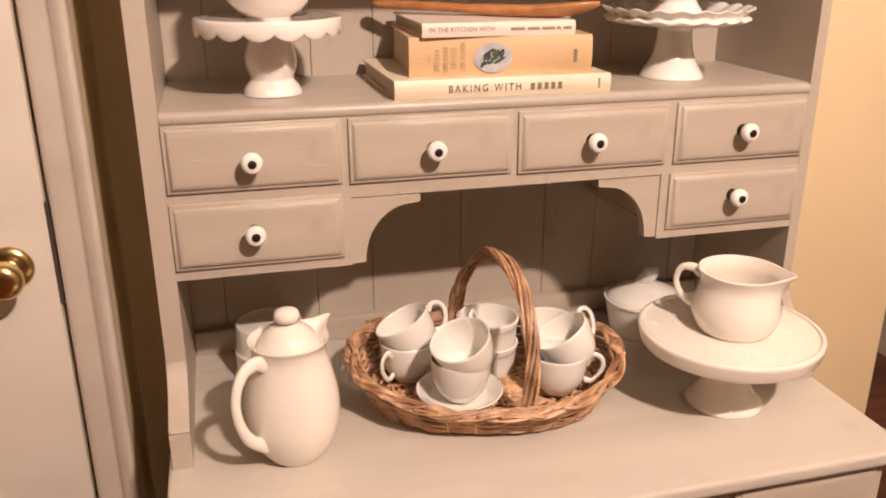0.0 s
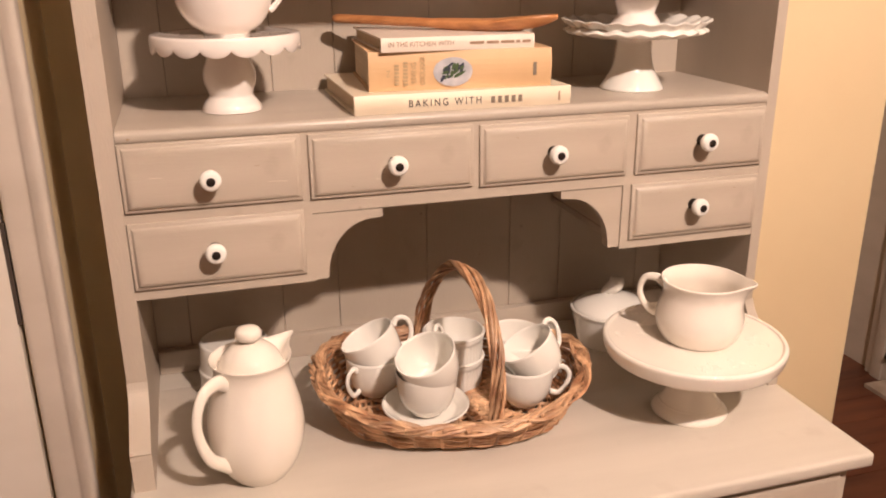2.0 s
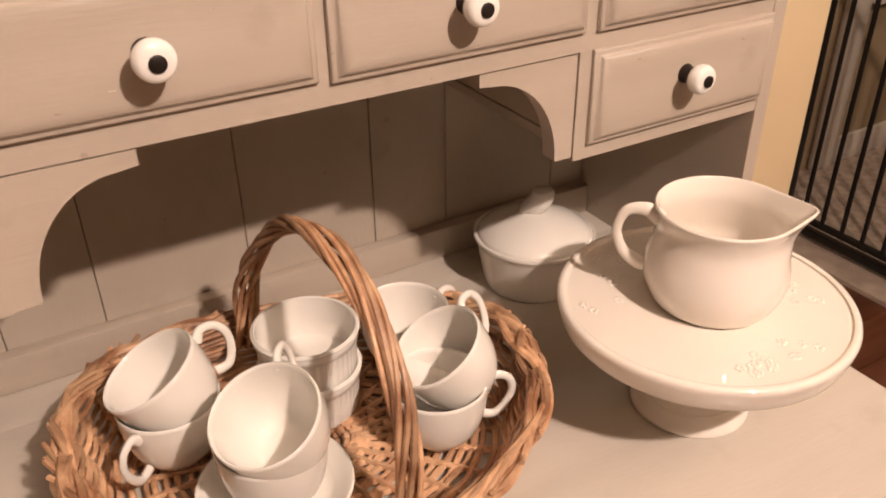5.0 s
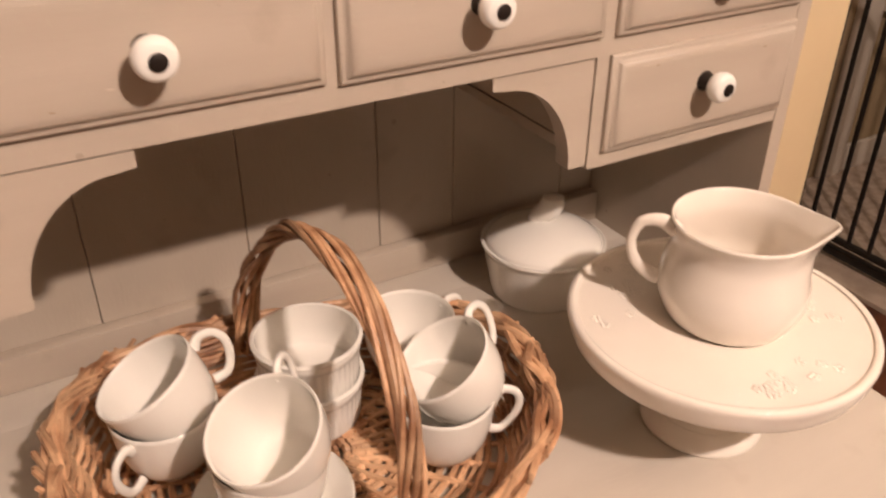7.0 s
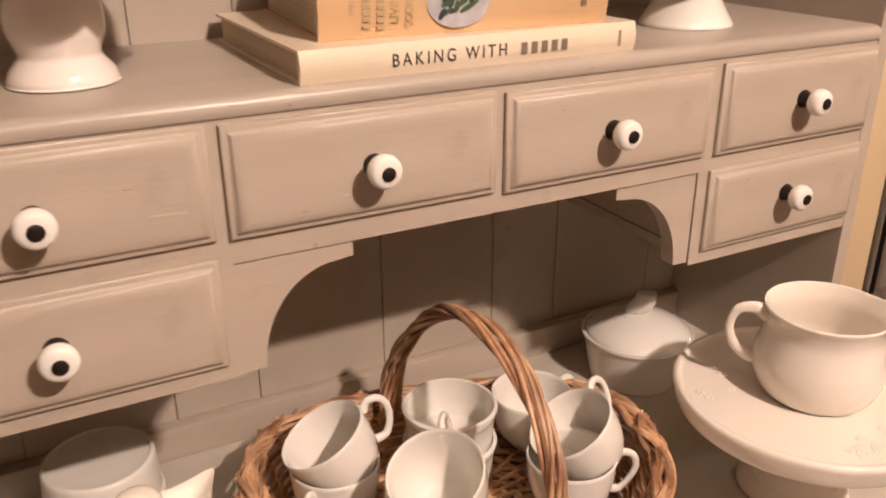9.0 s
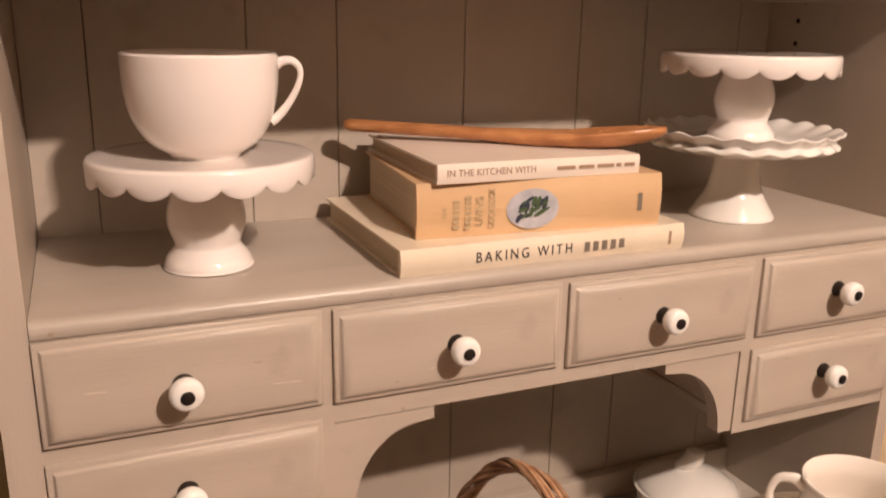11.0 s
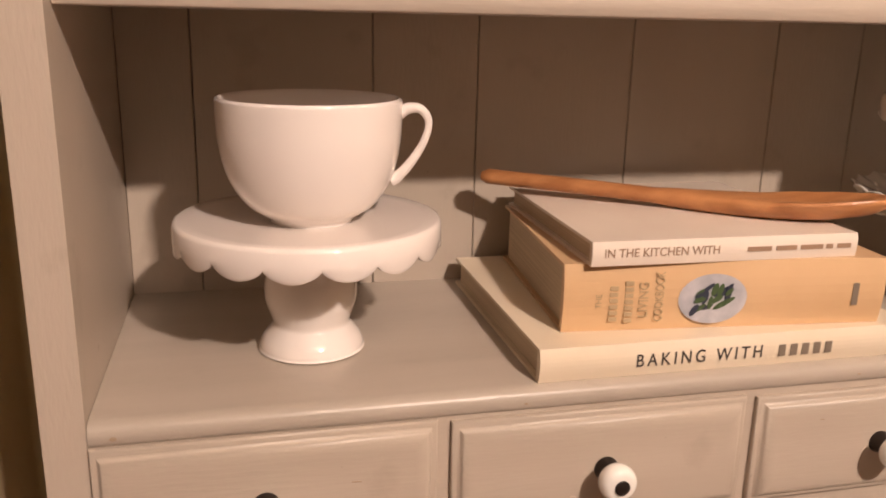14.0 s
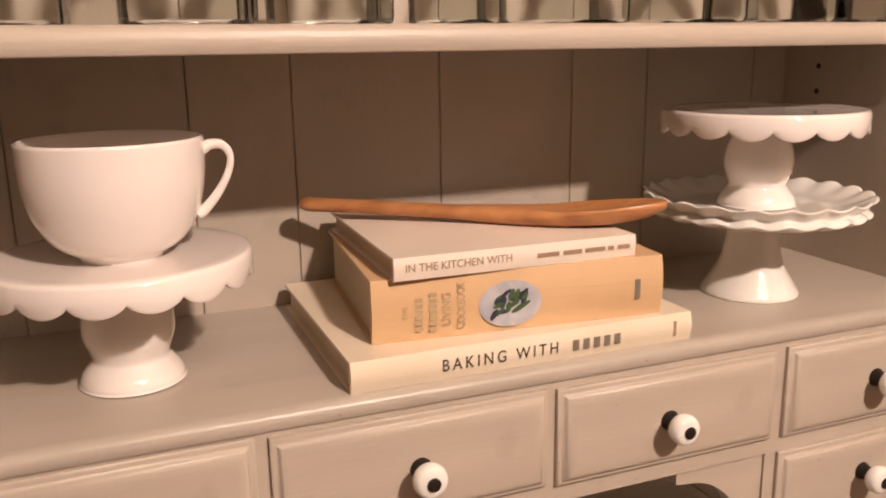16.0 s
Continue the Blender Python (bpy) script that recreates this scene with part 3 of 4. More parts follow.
def ramekin(place, label, group="stacked ramekins", r=0.043, h=0.043, flutes=44, mat=WHITE):
    c = thing("ramekin", place, label, "ramekin", group)

    def fluted(a, rr, z, x, y):
        k = 1 - (0.032 * (0.5 + 0.5 * math.cos(flutes * a)) if flutes and 0.005 < z < h * 0.72 and rr > r * 0.925 else 0)
        return x * k, y * k, z
    prof = [(0.0005, 0.001), (r * 0.86, 0.001), (r * 0.9, 0), (r * 0.93, 0.004), (r * 0.945, h * 0.35), (r * 0.96, h * 0.7), (r * 0.97, h * 0.76), (r * 1.0, h * 0.79), (r * 1.012, h * 0.9), (r * 1.0, h), (r * 0.97, h + 0.0008), (r * 0.945, h), (r * 0.92, h * 0.5), (r * 0.86, 0.008), (r * 0.8, 0.006), (0.0005, 0.006)]
    part("dish", lathe(prof, flutes * 4 if flutes else 56, fluted), mat, c, smooth=True)
    part("rim_bead", tube([(r * 1.004 * math.cos(t), r * 1.004 * math.sin(t), h * 0.97) for t in (2 * math.pi * i / 64 for i in range(64))], 0.0013, 6, closed=True), mat, c, smooth=True)
    return c


ramekin((0.383, 1.058, BASKET - 0.002), "white fluted porcelain ramekin in the basket")
ramekin((0.384, 1.06, BASKET + 0.034), "white fluted porcelain ramekin stacked on another")


def upturned(place, r, h, label):
    c = thing("ramekin", place, label, "ramekin", "dishes behind the pitcher")
    part("dish", lathe(smooth_profile([(r * 0.9, 0.006), (r * 0.95, 0.001), (r, 0), (r * 1.01, 0.003), (r * 1.005, 0.007), (r * 0.965, 0.01), (r * 0.955, h * 0.6), (r * 0.94, h - 0.005), (r * 0.91, h - 0.0008), (r * 0.86, h), (r * 0.83, h - 0.002), (0.0005, h - 0.0022)], 4), 64), WHITE, c, smooth=True)
    part("foot_ring", tube([(r * 0.87 * math.cos(t), r * 0.87 * math.sin(t), h - 0.0013) for t in (2 * math.pi * i / 56 for i in range(56))], 0.0014, 6, closed=True), WHITE, c, smooth=True)
    return c


upturned((0.085, 1.14, TOP), 0.051, 0.034, "plain white ramekin upside down on the worktop")
upturned((0.086, 1.141, TOP + 0.0342), 0.050, 0.047, "plain white ramekin upside down on another")

# coffee pitcher
pitcher = thing("pitcher", (0.098, 0.926, TOP), "cream ceramic coffee pitcher with a lid, handle and spout", "pitcher", turn=42)
prof = smooth_profile([(0.030, 0.0), (0.034, 0.003), (0.0455, 0.020), (0.0535, 0.042), (0.0562, 0.062), (0.0552, 0.082), (0.0508, 0.104), (0.0456, 0.126), (0.0434, 0.138), (0.0442, 0.147), (0.0470, 0.1535)], 5)


def beak(a, r, z, x, y):
    k = max(0.0, math.cos(a)) ** 24 * min(1.0, max(0.0, (z - 0.135) / 0.019)) ** 1.3
    return x + 0.027 * k, y * (1 - 0.3 * k), z + 0.003 * k


part("body", lathe([(0.0005, 0.002), (0.027, 0.002), (0.030, 0)] + prof + [(0.0467, 0.1548), (0.0453, 0.1545), (0.0418, 0.1495), (0.039, 0.1445), (0.037, 0.140), (0.0005, 0.138)], 72, beak), CREAM, pitcher, smooth=True)
part("lid", lathe(smooth_profile([(0.0005, 0.1425), (0.0360, 0.1425), (0.0372, 0.1455), (0.0360, 0.1495), (0.031, 0.1590), (0.0205, 0.1685), (0.0095, 0.1725), (0.0075, 0.1740), (0.0130, 0.1775), (0.0152, 0.1835), (0.0116, 0.1895), (0.0005, 0.1915)], 4), 52), CREAM, pitcher, "domed cream lid with a round knob", True)
handle(pitcher, [(-0.041, 0, 0.137), (-0.055, 0, 0.1445), (-0.074, 0, 0.139), (-0.086, 0, 0.118), (-0.086, 0, 0.09), (-0.073, 0, 0.058), (-0.051, 0, 0.038), (-0.045, 0, 0.034)], lambda t: 0.0058 + 0.0012 * math.cos(2 * math.pi * t), CREAM, 1.35)

# cake stand with the jug on it
stand = thing("cake_stand", (0.665, 0.900, TOP), "cream ceramic cake stand with embossed flowers and a wide rim", "cake stand")
part("foot", m=pose(0.004, 0.001, 0), bm=lathe(smooth_profile([(0.0005, 0.003), (0.043, 0.001), (0.0488, 0), (0.0505, 0.0025), (0.0492, 0.0065), (0.0452, 0.0115), (0.0418, 0.0150), (0.0408, 0.0168), (0.0395, 0.0172), (0.0345, 0.026), (0.0290, 0.040), (0.0262, 0.056), (0.0270, 0.070), (0.034, 0.0865), (0.0005, 0.087)], 4), 60), mat=CREAM, parent=stand, smooth=True)
plate = part("plate", lathe(smooth_profile([(0.0005, 0.086), (0.06, 0.086), (0.098, 0.0862), (0.1075, 0.0868), (0.1125, 0.0895), (0.1152, 0.095), (0.1170, 0.1015), (0.118, 0.1075), (0.1168, 0.1108), (0.1138, 0.1119), (0.1112, 0.1110), (0.1085, 0.1092), (0.08, 0.109), (0.0005, 0.109)], 4), 90), CREAM, stand, smooth=True)
for a, rr, n in ((127, 0.074, 10), (106, 0.094, 6), (155, 0.084, 3), (250, 0.090, 11), (277, 0.084, 5), (334, 0.082, 6), (20, 0.085, 7), (62, 0.086, 8)):
    bm = bmesh.new()
    cx, cy = rr * math.cos(radians(a)), rr * math.sin(radians(a))
    rnd = random.Random(a)
    for k in range(n):
        d, q = 0.004 + 0.013 * rnd.random(), rnd.random() * 6.283
        for p in range(5):
            t = 1.2566 * p + q
            bmesh.ops.create_icosphere(bm, subdivisions=1, radius=0.0021, matrix=Matrix.Translation((cx + d * math.cos(q) + 0.0028 * math.cos(t), cy + d * math.sin(q) + 0.0028 * math.sin(t), 0.109)) @ Matrix.Diagonal((1, 1, 0.6, 1)))
    part("embossed_flower", bm, CREAM, stand, smooth=True)

jug = thing("milk_jug", (0.669, 0.898, TOP + 0.1092), "round cream ceramic milk jug with a spout and loop handle", "jug", turn=-40)


def lip(a, r, z, x, y):
    k = max(0.0, math.cos(a)) ** 10 * max(0.0, min(1.0, (z - 0.045) / 0.035)) ** 1.4
    return x + 0.014 * k, y * (1 - 0.3 * k), z + 0.002 * k


part("body", lathe([(0.0005, 0.002), (0.038, 0.002), (0.041, 0)] + smooth_profile([(0.043, 0.0), (0.0485, 0.006), (0.0550, 0.022), (0.0555, 0.036), (0.0515, 0.052), (0.0485, 0.064), (0.0495, 0.074), (0.0525, 0.081), (0.0525, 0.083), (0.0505, 0.0825), (0.0465, 0.068), (0.049, 0.05), (0.052, 0.034), (0.048, 0.012), (0.03, 0.006), (0.0005, 0.005)], 4), 72, lip), CREAM, jug, smooth=True)
handle(jug, [(-0.047, 0, 0.069), (-0.058, 0, 0.0765), (-0.073, 0, 0.074), (-0.079, 0, 0.058), (-0.074, 0, 0.041), (-0.063, 0, 0.031), (-0.055, 0, 0.028)], lambda t: 0.0038 + 0.001 * math.cos(2 * math.pi * t), CREAM, 1.4)

# covered dish in the back corner
dish = thing("covered_dish", (0.668, 1.132, TOP), "white porcelain covered dish with a leaf-shaped knob", "tureen")
part("bowl", lathe(smooth_profile([(0.0005, 0.002), (0.045, 0.001), (0.0485, 0), (0.052, 0.006), (0.0595, 0.045), (0.0615, 0.052), (0.0635, 0.056), (0.062, 0.059), (0.058, 0.057), (0.0005, 0.05)], 4), 64), WHITE, dish, smooth=True)
part("lid", lathe(smooth_profile([(0.0005, 0.054), (0.056, 0.054), (0.0592, 0.058), (0.056, 0.063), (0.044, 0.071), (0.022, 0.079), (0.0005, 0.081)], 4), 64), WHITE, dish, smooth=True)
part("lid_knob", tube(spline([(-0.013, 0, 0.0775), (-0.009, 0, 0.0835), (-0.003, 0, 0.0875), (0.003, 0, 0.0925), (0.0065, 0, 0.0990), (0.0070, 0, 0.1055), (0.0070, 0, 0.1075)], 5), lambda t: 0.0108 * math.sin(math.pi * min(1.0, 0.12 + 0.62 * t)) * (1.0 if t < 0.93 else 0.75), 12, flat=1.15, up=(0, 1, 0)), WHITE, dish, smooth=True, m=pose(0, 0, 0, 0, 0, -38))


def scalloped_stand(place, r, foot, h, label, turn=0.0, lobes=16, skirt=0.0142):
    s = thing("cake_stand", place, label, "cake stand", "scalloped cake stands", turn=turn)
    prof = smooth_profile([(0.0005, 0.002), (foot * 0.94, 0.0005), (foot, 0.0025), (foot * 0.985, 0.006), (foot * 0.92, 0.0105), (foot * 0.79, 0.0162), (foot * 0.74, 0.0198), (foot * 0.79, 0.0262), (foot * 0.865, 0.034), (foot * 0.885, 0.0415), (foot * 0.85, 0.051), (foot * 0.74, 0.0615), (foot * 0.6, h - 0.014), (foot * 0.62, h - 0.0085), (0.0005, h - 0.008)], 4)
    part("pedestal", lathe(prof, 52), WARM_WHITE, s, smooth=True)

    def scallop(a, rr, z, x, y):
        return x, y, z - (0.0072 * abs(math.sin(lobes * a / 2)) ** 0.7 if z < h - 0.0118 else 0)
    prof = [(0.0005, h - 0.009), (r - 0.02, h - 0.009), (r - 0.006, h - 0.0115), (r - 0.0042, h - skirt + 0.001), (r - 0.003, h - skirt), (r - 0.0008, h - skirt), (r + 0.0004, h - skirt + 0.002), (r + 0.0002, h - 0.0105), (r, h - 0.003), (r - 0.0012, h - 0.0006), (r - 0.003, h), (r - 0.012, h - 0.0008), (0.0005, h - 0.001)]
    part("plate", lathe(prof, lobes * 12, scallop), WARM_WHITE, s, smooth=True)
    return s


scalloped_stand((0.111, 1.099, SHELF), 0.0885, 0.0355, 0.0935, "white scalloped cake stand holding a large cup")
scalloped_stand((0.658, 1.096, SHELF + 0.083), 0.0885, 0.034, 0.088, "white scalloped cake stand stacked on a ruffled one", 9)

ruffled = thing("cake_stand", (0.659, 1.098, SHELF), "white ruffled pedestal plate carrying another cake stand", "cake stand", "scalloped cake stands")
part("pedestal", lathe(smooth_profile([(0.0005, 0.004), (0.038, 0.002), (0.043, 0), (0.0437, 0.003), (0.037, 0.014), (0.0285, 0.03), (0.0245, 0.05), (0.024, 0.065), (0.03, 0.073), (0.0005, 0.074)], 4), 52), WHITE, ruffled, smooth=True)


def ruffle(a, r, z, x, y):
    k = max(0.0, (r - 0.074) / 0.024) ** 1.5
    w = 0.0015 * math.sin(21 * a) * k
    g = 1 + 0.016 * k * math.sin(21 * a + 1.2)
    return x * g, y * g, z + w


prof = smooth_profile([(0.0005, 0.0705), (0.05, 0.0705), (0.075, 0.0725), (0.088, 0.0755), (0.0955, 0.0785), (0.0970, 0.0800), (0.0952, 0.0820), (0.0915, 0.0838), (0.0912, 0.0856), (0.0950, 0.0892), (0.0992, 0.0926), (0.1000, 0.0942), (0.0980, 0.0947), (0.090, 0.0905), (0.072, 0.0838), (0.05, 0.0829), (0.0005, 0.0829)], 3)
part("ruffled_plate", lathe(prof, 210, ruffle), WHITE, ruffled, smooth=True)

# large cup on the scalloped stand
cup = thing("large_cup", (0.112, 1.09, SHELF + 0.0927), "large white ceramic cup with a loop handle", "cup", turn=-12)
r, h = 0.0592, 0.0775
part("bowl", lathe([(0.0005, 0.002), (0.022, 0.002), (0.024, 0)] + smooth_profile([(0.027, 0), (0.029, 0.003), (0.0425, 0.0125), (0.0530, 0.0295), (0.0578, 0.0495), (0.059, 0.0655), (r, h), (r - 0.001, h + 0.001), (r - 0.003, h), (0.0548, 0.050), (0.0500, 0.031), (0.040, 0.0155), (0.024, 0.008), (0.0005, 0.007)], 5), 72), WARM_WHITE, cup, smooth=True)
handle(cup, [(0.0570, 0, 0.0700), (0.0625, 0, 0.0735), (0.0700, 0, 0.0735), (0.0752, 0, 0.0680), (0.0755, 0, 0.0600), (0.0715, 0, 0.0495), (0.0645, 0, 0.0385), (0.0560, 0, 0.0290), (0.0520, 0, 0.0265)], lambda t: 0.0021 + 0.0005 * math.cos(2 * math.pi * t), WARM_WHITE, 1.45)

# ---- books and spoon ----


def book(place, turn, length, depth, thick, cover, label, rounded=0.004, board=0.0022):
    """The spine faces -y, with its left lower corner at the origin."""
    b = thing("book", place, label, "book", "stack of cookbooks", turn=turn)
    bm = bmesh.new()
    n = 8
    line = []
    for i in range(n + 1):
        u = i / n
        line.append((-rounded * math.sin(math.pi * u) * 0.6 + 0.0, thick * u))
    outer = [(depth, 0)] + line + [(depth, thick)]
    inner = [(depth, thick - board), (0.004, thick - board), (0.004, board), (depth, board)]
    rings(bm, [[(x, y, z) for y, z in outer + inner] for x in (0, length)], caps=(True, True))
    part("cover", bm, cover, b)
    bm = box(bmesh.new(), 0.0035, length - 0.0035, 0.0042, depth - 0.004, board + 0.0002, thick - board - 0.0002)
    part("page_block", bm, PAGES, b, "cream page block")
    return b


b1 = book((0.246, 1.009, SHELF), 0.3, 0.278, 0.212, 0.0228, BOOK_CREAM, "thick ivory cookbook at the bottom of the stack")
b2 = book((0.270, 1.036, SHELF + 0.023), -4.8, 0.230, 0.178, 0.0468, BOOK_TAN, "tan cookbook with an oval emblem on its spine", 0.005)
b3 = book((0.2845, 1.027, SHELF + 0.0700), -1.0, 0.194, 0.186, 0.0165, BOOK_WHITE, "slim white cookbook on top of the stack", 0.002)


def on_spine(x, z, y=-0.004, roll=0):
    return pose(x, y, z, 90, 0, 0) @ pose(0, 0, 0, 0, 0, roll)


text("BAKING WITH", 0.0125, INK, b1, on_spine(0.0655, 0.0108, -0.0026), spacing=1.42, squeeze=0.86)
for x0 in (0.1705, 0.1795, 0.1885, 0.1975, 0.2065):
    bar(b1, INK_SOFT, on_spine(x0, 0.0108, -0.0026), 0.0052, 0.0082)
bar(b1, INK_BROWN, on_spine(0.262, 0.005, -0.0022, 90), 0.012, 0.0025)
text("THE", 0.0055, INK_GREY, b2, on_spine(0.024, 0.0165, -0.0031, 90))
for x0, z0, n in ((0.034, 0.0075, 6), (0.0445, 0.0065, 7)):
    for k in range(n):
        bar(b2, INK_GREY, on_spine(x0, z0 + 0.0043 * k, -0.0031, 90), 0.0029, 0.0056)
text("LIVING", 0.0095, INK_GREY, b2, on_spine(0.055, 0.0095, -0.0031, 90), squeeze=0.85)
text("COOKBOOK", 0.0085, INK_GREY, b2, on_spine(0.066, 0.0065, -0.0031, 90), squeeze=0.7)
bar(b2, INK_SOFT, on_spine(0.208, 0.014, -0.0031, 90), 0.016, 0.0045)
text("IN THE KITCHEN WITH", 0.0082, INK_BROWN, b3, on_spine(0.008, 0.0085, -0.0014), squeeze=0.95)
for x0, w in ((0.110, 0.018), (0.1315, 0.0155), (0.150, 0.017), (0.1695, 0.005), (0.178, 0.0105)):
    bar(b3, INK_BROWN, on_spine(x0, 0.0082, -0.0014), w, 0.0032)
bm = bmesh.new()
bmesh.ops.create_circle(bm, cap_ends=True, segments=40, radius=1, matrix=Matrix.Diagonal((0.0245, 0.0175, 1, 1)))
part("emblem", bm, OVAL, b2, "pale oval emblem with dark leaves", m=on_spine(0.1035, 0.0215, -0.0033))
rnd = random.Random(4)
for i in range(22):
    bm = bmesh.new()
    bmesh.ops.create_circle(bm, cap_ends=True, segments=10, radius=1, matrix=Matrix.Diagonal((0.0035 + 0.0045 * rnd.random(), 0.0014 + 0.001 * rnd.random(), 1, 1)))
    part("emblem_leaf", bm, LEAF if i % 3 else LEAF_DARK, b2, m=on_spine(0.1035 + rnd.uniform(-0.014, 0.012), 0.0215 + rnd.uniform(-0.0085, 0.0085), -0.0034 - 0.00004 * i) @ pose(0, 0, 0, 0, 0, rnd.uniform(15, 80)))

spoon = thing("wooden_spoon", (0, 0, 0), "reddish wooden serving spoon lying on the books", "spoon")
a, b = Vector((0.2585, 1.195, 0)), Vector((0.514, 1.034, 0))
way = (b - a).normalized()
side = Vector((0, 0, 1)).cross(way).normalized()
loops = []
for i in range(61):
    t = i / 60
    bowl = min(1.0, max(0.0, (t - 0.46) / 0.54))
    ease = bowl * bowl * (3 - 2 * bowl)
    w = 0.0098 - 0.002 * math.sin(math.pi * min(1, t / 0.6)) + 0.0150 * math.sin(math.pi * min(1.0, 0.98 * bowl) ** 1.35) ** 1.2
    end = min(1.0, (1 - t) / 0.045, (t + 0.004) / 0.02)
    w *= max(0.25, math.sqrt(max(0.0, 1 - (1 - end) ** 2)))
    th = (0.0060 + 0.0035 * math.sin(math.pi * bowl) ** 0.8) * (0.55 + 0.45 * end)
    z = float(np.interp(t, (0, 0.3, 0.55, 0.72, 0.84, 0.93, 1), (0.0975, 0.0950, 0.0925, 0.0925, 0.0945, 0.0985, 0.1035)))
    mid = a.lerp(b, t) + Vector((0, 0, SHELF + z + 0.0018))
    n = 18
    loop = []
    for k in range(n):
        q = 2 * math.pi * k / n
        u, v = math.cos(q), math.sin(q)
        hollow = -0.009 * ease * math.sin(math.pi * bowl) * (1 - u * u) if v > 0 else 0
        loop.append(mid + side * (w * u) + Vector((0, 0, th * v + hollow + 0.008 * ease * math.sin(math.pi * bowl) ** 0.6 * u * u)))
    loops.append(loop)
part("spoon_handle", rings(bmesh.new(), loops[:33], caps=(True, True)), SPOON, spoon, smooth=True)
part("spoon_bowl", rings(bmesh.new(), loops[32:], caps=(True, True)), SPOON, spoon, smooth=True)

# ---- wicker basket ----
CX, CY, ROT = 0.364, 1.012, -14
basket = thing("wicker_basket", (CX, CY, TOP), "oval honey-coloured wicker basket with an arched handle", "basket", turn=ROT)
A0, B0, A1, B1 = 0.152, 0.116, 0.176, 0.140


def wall_at(a, v):
    """A place on the basket's side: a is the angle round it, v runs from the floor (0) to the rim (1)."""
    ra, rb = A0 + (A1 - A0) * v ** 0.8, B0 + (B1 - B0) * v ** 0.8
    top = 0.038 + 0.024 * math.cos(a) ** 2
    c, d = math.cos(a), math.sin(a)
    k = (abs(c) ** 2.35 + abs(d) ** 2.35) ** (-1 / 2.35)
    return Vector((ra * c * k, rb * d * k, 0.006 + top * v))


N_STAKE = 30
for k in range(N_STAKE):
    a = 2 * math.pi * k / N_STAKE
    pts = [Vector((0.2 * A0 * math.cos(a), 0.2 * B0 * math.sin(a), 0.0085)), Vector((0.7 * A0 * math.cos(a), 0.7 * B0 * math.sin(a), 0.009))] + [wall_at(a, v) for v in (0, 0.3, 0.6, 1.0)]
    part("stake", tube(spline(pts, 3), 0.0027, 6), WICKER, basket, smooth=True)
canes = random.Random(21)
for row in range(15):
    v = (row + 0.5) / 15
    pts, ph, drift = [], canes.random() * 6.3, canes.uniform(0.0008, 0.0022)
    for i in range(240):
        a = 2 * math.pi * i / 240
        p = wall_at(a, v)
        out = Vector((math.cos(a) / A1, math.sin(a) / B1, 0)).normalized()
        wob = math.sin(N_STAKE * a / 2 + math.pi * row)
        pts.append(p + out * (0.0027 * wob + 0.0006 * math.sin(5 * a + ph)) + Vector((0, 0, drift * math.sin(4 * a + ph) + 0.0007 * math.sin(23 * a + ph))))
    part("weaver", tube(pts, canes.uniform(0.0019, 0.0025), 6, closed=True), WICKER, basket, smooth=True)
for row in range(17):
    f = 0.06 + 0.93 * row / 16
    pts, ph = [], canes.random() * 6.3
    for i in range(160):
        a = 2 * math.pi * i / 160
        g = f * (1 + 0.012 * math.sin(3 * a + ph))
        pts.append(Vector((A0 * g * math.cos(a), B0 * g * math.sin(a), 0.0065 + 0.0022 * math.sin(N_STAKE * a / 2 + math.pi * row))))
    part("floor_weaver", tube(pts, canes.uniform(0.0027, 0.0036), 6, closed=True), WICKER, basket, smooth=True)
for strand in range(11):
    pts, ph = [], canes.random() * 6.3
    turns = (7, 8, 7, 9, 6, 8, 7, 9, 8, 6, 7)[strand]
    slow, lay = canes.uniform(2, 4), (1 if strand % 3 else -1)
    for i in range(420):
        a = 2 * math.pi * i / 420
        p = wall_at(a, 1.0)
        out = Vector((math.cos(a) / A1, math.sin(a) / B1, 0)).normalized()
        q = lay * turns * a + strand * 2 * math.pi / 11 + 0.5 * math.sin(round(slow) * a + ph)
        wide = 0.0058 + 0.0022 * math.sin(5 * a + ph)
        pts.append(p + out * (wide * math.cos(q) + 0.003) + Vector((0, 0, 0.0050 * math.sin(q) + 0.0018 * math.sin(9 * a + ph))))
    thick = canes.uniform(0.0015, 0.0024)
    part("rim_strand", tube(pts, lambda t, c=thick, h=ph: c * (1 + 0.28 * math.sin(2 * math.pi * 6 * t + h)), 6, closed=True, flat=1.35), WICKER, basket, smooth=True)
for k in range(44):
    a, tall = canes.random() * 6.283, canes.uniform(0.006, 0.02)
    p = wall_at(a, 1.0)
    out = Vector((math.cos(a) / A1, math.sin(a) / B1, 0)).normalized()
    along = out.cross(Vector((0, 0, 1)))
    part("cane_end", tube([p - along * 0.01 + out * 0.004, p + out * 0.006, p + along * tall + out * 0.011 + Vector((0, 0, 0.004))], 0.0021, 6), WICKER, basket, smooth=True)
arch = [basket.matrix_basis.inverted() @ Vector(p) for p in ((0.382, 0.885, 0.785), (0.387, 0.889, 0.84), (0.393, 0.909, 0.895), (0.394, 0.953, 0.938), (0.389, 1.008, 0.960), (0.380, 1.056, 0.955), (0.369, 1.099, 0.920), (0.360, 1.128, 0.868), (0.355, 1.136, 0.80))]
arch = spline(arch, 10)
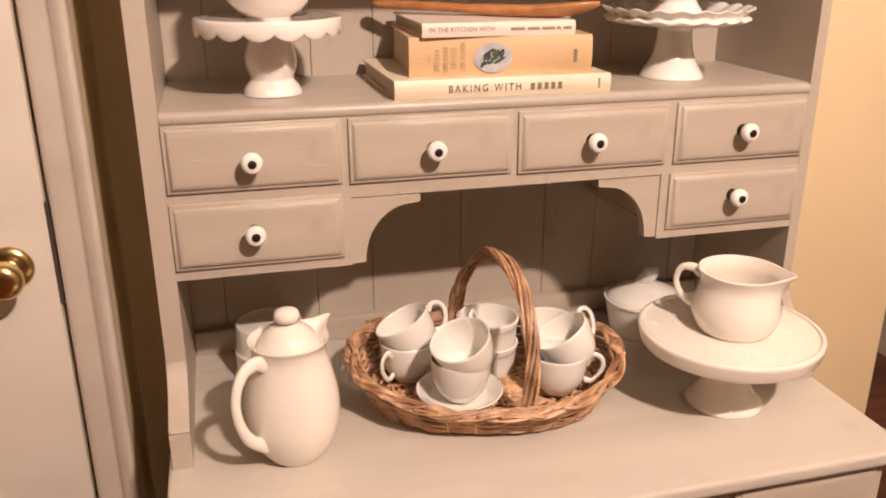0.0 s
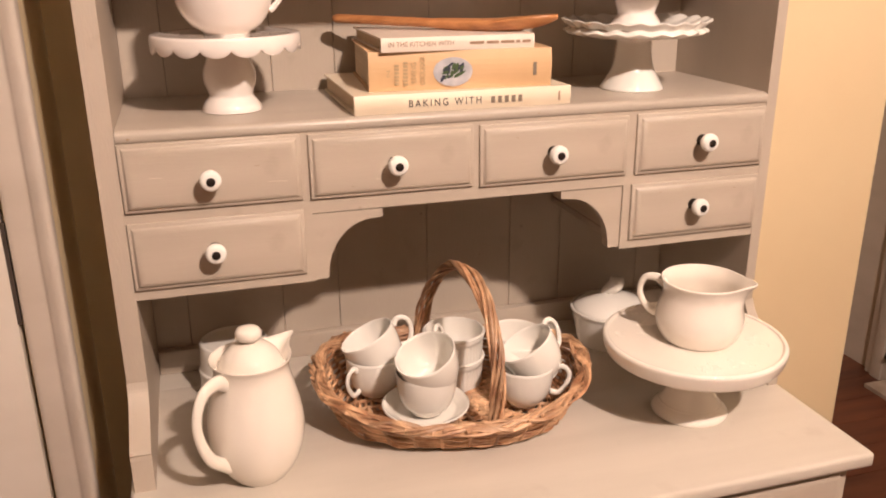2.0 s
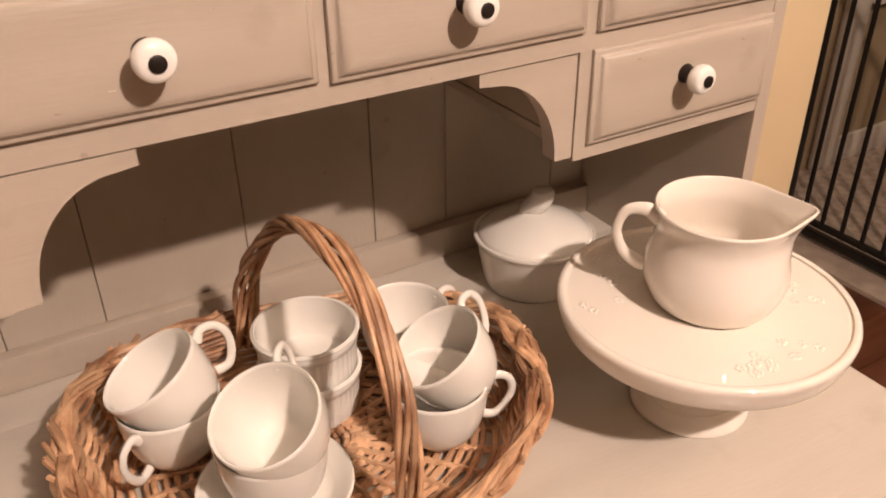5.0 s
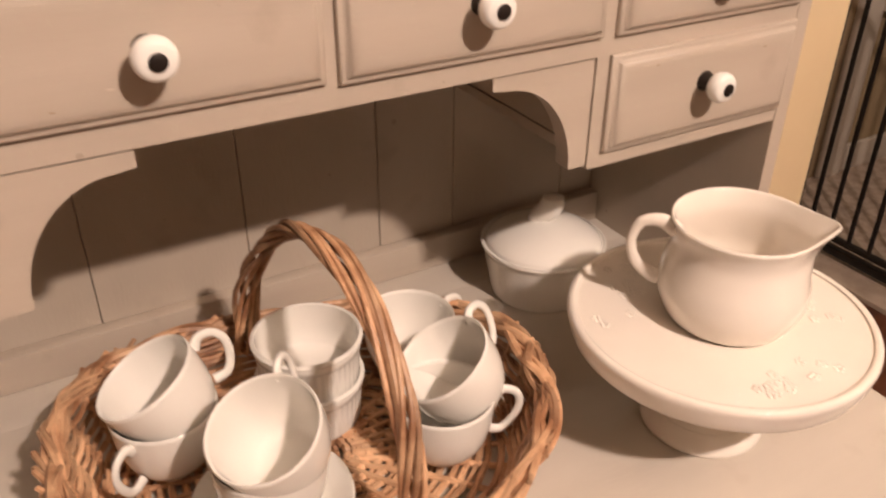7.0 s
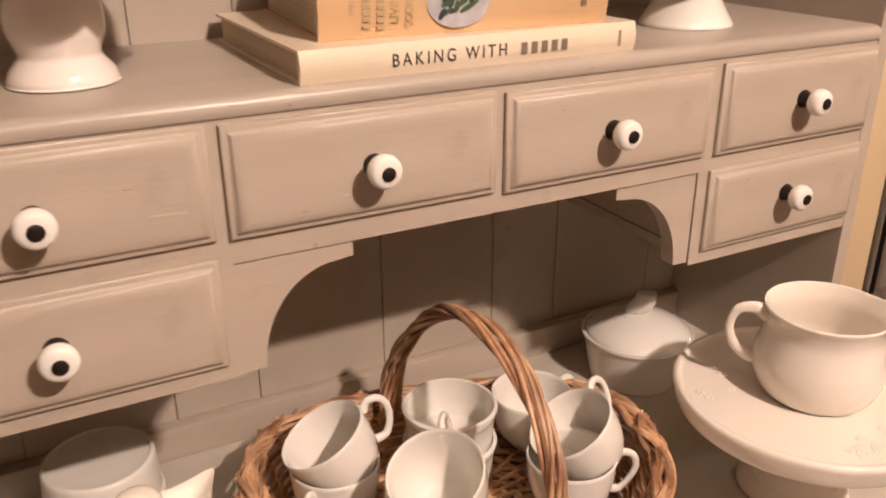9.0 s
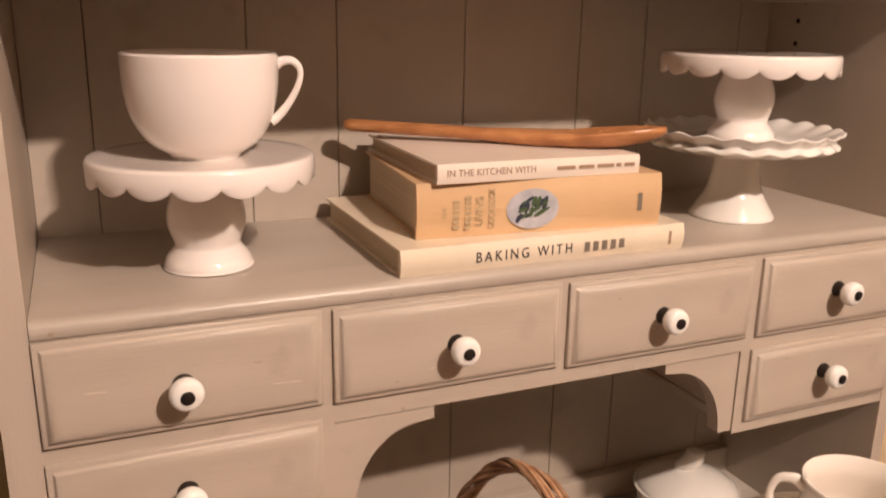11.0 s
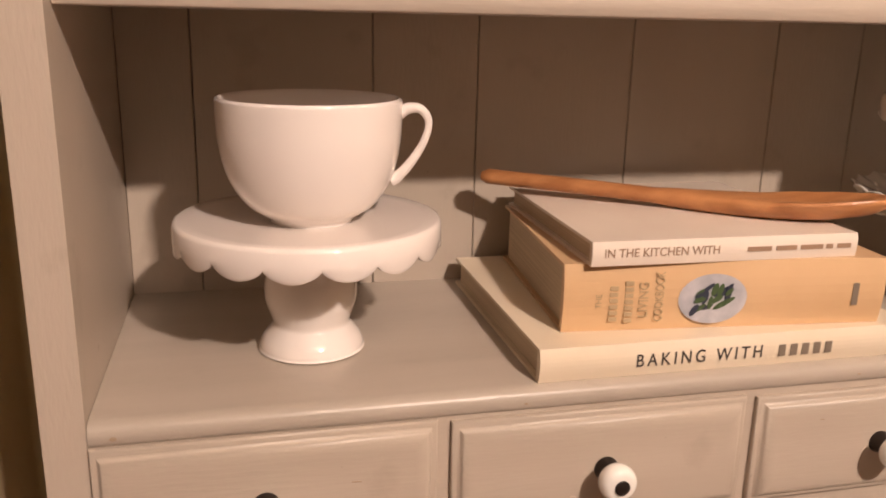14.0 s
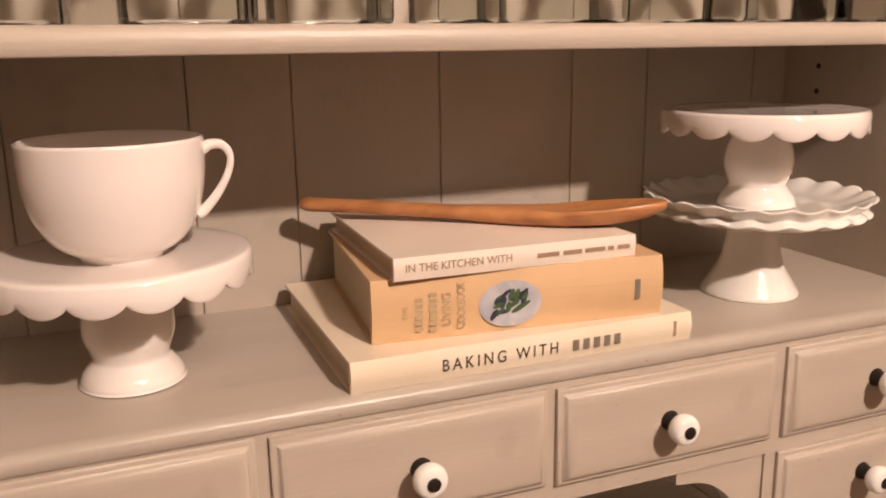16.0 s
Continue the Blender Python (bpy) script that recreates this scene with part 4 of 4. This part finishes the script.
for strand in range(8):
    pts = []
    for i, p in enumerate(arch):
        t = i / (len(arch) - 1)
        way = (arch[min(i + 1, len(arch) - 1)] - arch[max(i - 1, 0)]).normalized()
        out = way.cross(Vector((1, 0, 0))).normalized()
        q = 3.2 * math.pi * t + strand * 2 * math.pi / 8 + 0.5 * math.sin(5 * t + strand)
        spread = 0.0060 + 0.0016 * math.sin(7 * t + 2 * strand)
        pts.append(p + Vector((1, 0, 0)) * (spread * 1.25 * math.cos(q)) + out * (0.75 * spread * math.sin(q)))
    part("handle_strand", tube(pts, 0.0021 + 0.0003 * (strand % 3), 7, up=(1, 0, 0)), WICKER, basket, smooth=True)

# ---- glass jars on the upper shelf ----


def jar(x, y, w, h, label):
    j = thing("glass_jar", (x, y, UP1), label, "jar", "glass jars")

    def square(a, r, z, px, py):
        k = 1 / max(abs(math.cos(a)), abs(math.sin(a))) if z < h * 0.8 else 1
        k = min(k, 1.22)
        return px * k * 0.92, py * k * 0.92, z
    o = w / 2
    part("glass", lathe([(0.0005, 0.003), (o * 0.8, 0.003), (o * 0.93, 0.0), (o * 0.99, 0.002), (o, 0.006), (o, h * 0.72), (o * 0.92, h * 0.8), (o * 0.75, h * 0.86), (o * 0.75, h), (o * 0.7, h), (o * 0.7, h * 0.86), (o * 0.9, h * 0.72), (o * 0.9, h * 0.5), (0.0005, h * 0.48)], 48, square), GLASS, j, smooth=True)
    return j


for i, (x, y, w) in enumerate(((0.05, 1.08, 0.1), (0.165, 1.07, 0.09), (0.26, 1.08, 0.085), (0.345, 1.06, 0.06), (0.44, 1.075, 0.09), (0.545, 1.07, 0.09), (0.645, 1.075, 0.085), (0.745, 1.07, 0.085))):
    jar(x, y, w, 0.13 + 0.01 * (i % 3), "clear glass jar standing on the upper shelf")

# ---- floor boards, last ----
floor = setting(block("floor", -3.7, 4.6, -4.7, 2.72, -0.1, -0.012, DARK_GAP, bevel=0), "dark reddish-brown wooden floor boards", "floor")
rest = bmesh.new()
box(rest, -3.6, 0.5, -4.6, DOOR_Y + 0.2, -0.012, 0)
box(rest, 0.5, 2.2, -4.6, 0.9, -0.012, 0)
part("floor_field", rest, FLOOR, floor)
rnd = random.Random(9)
for i in range(15):
    y0 = 0.9 + 0.115 * i
    x = 0.5
    while x < 2.2:
        x1 = min(x + 0.5 + 0.7 * rnd.random(), 2.2)
        if x1 - x > 0.02 and y0 < 2.6:
            part("floor_board", box(bmesh.new(), x + 0.0008, x1 - 0.0008, y0 + 0.0008, min(y0 + 0.1142, 2.62), -0.0119, 0.0), FLOOR, floor)
        x = x1
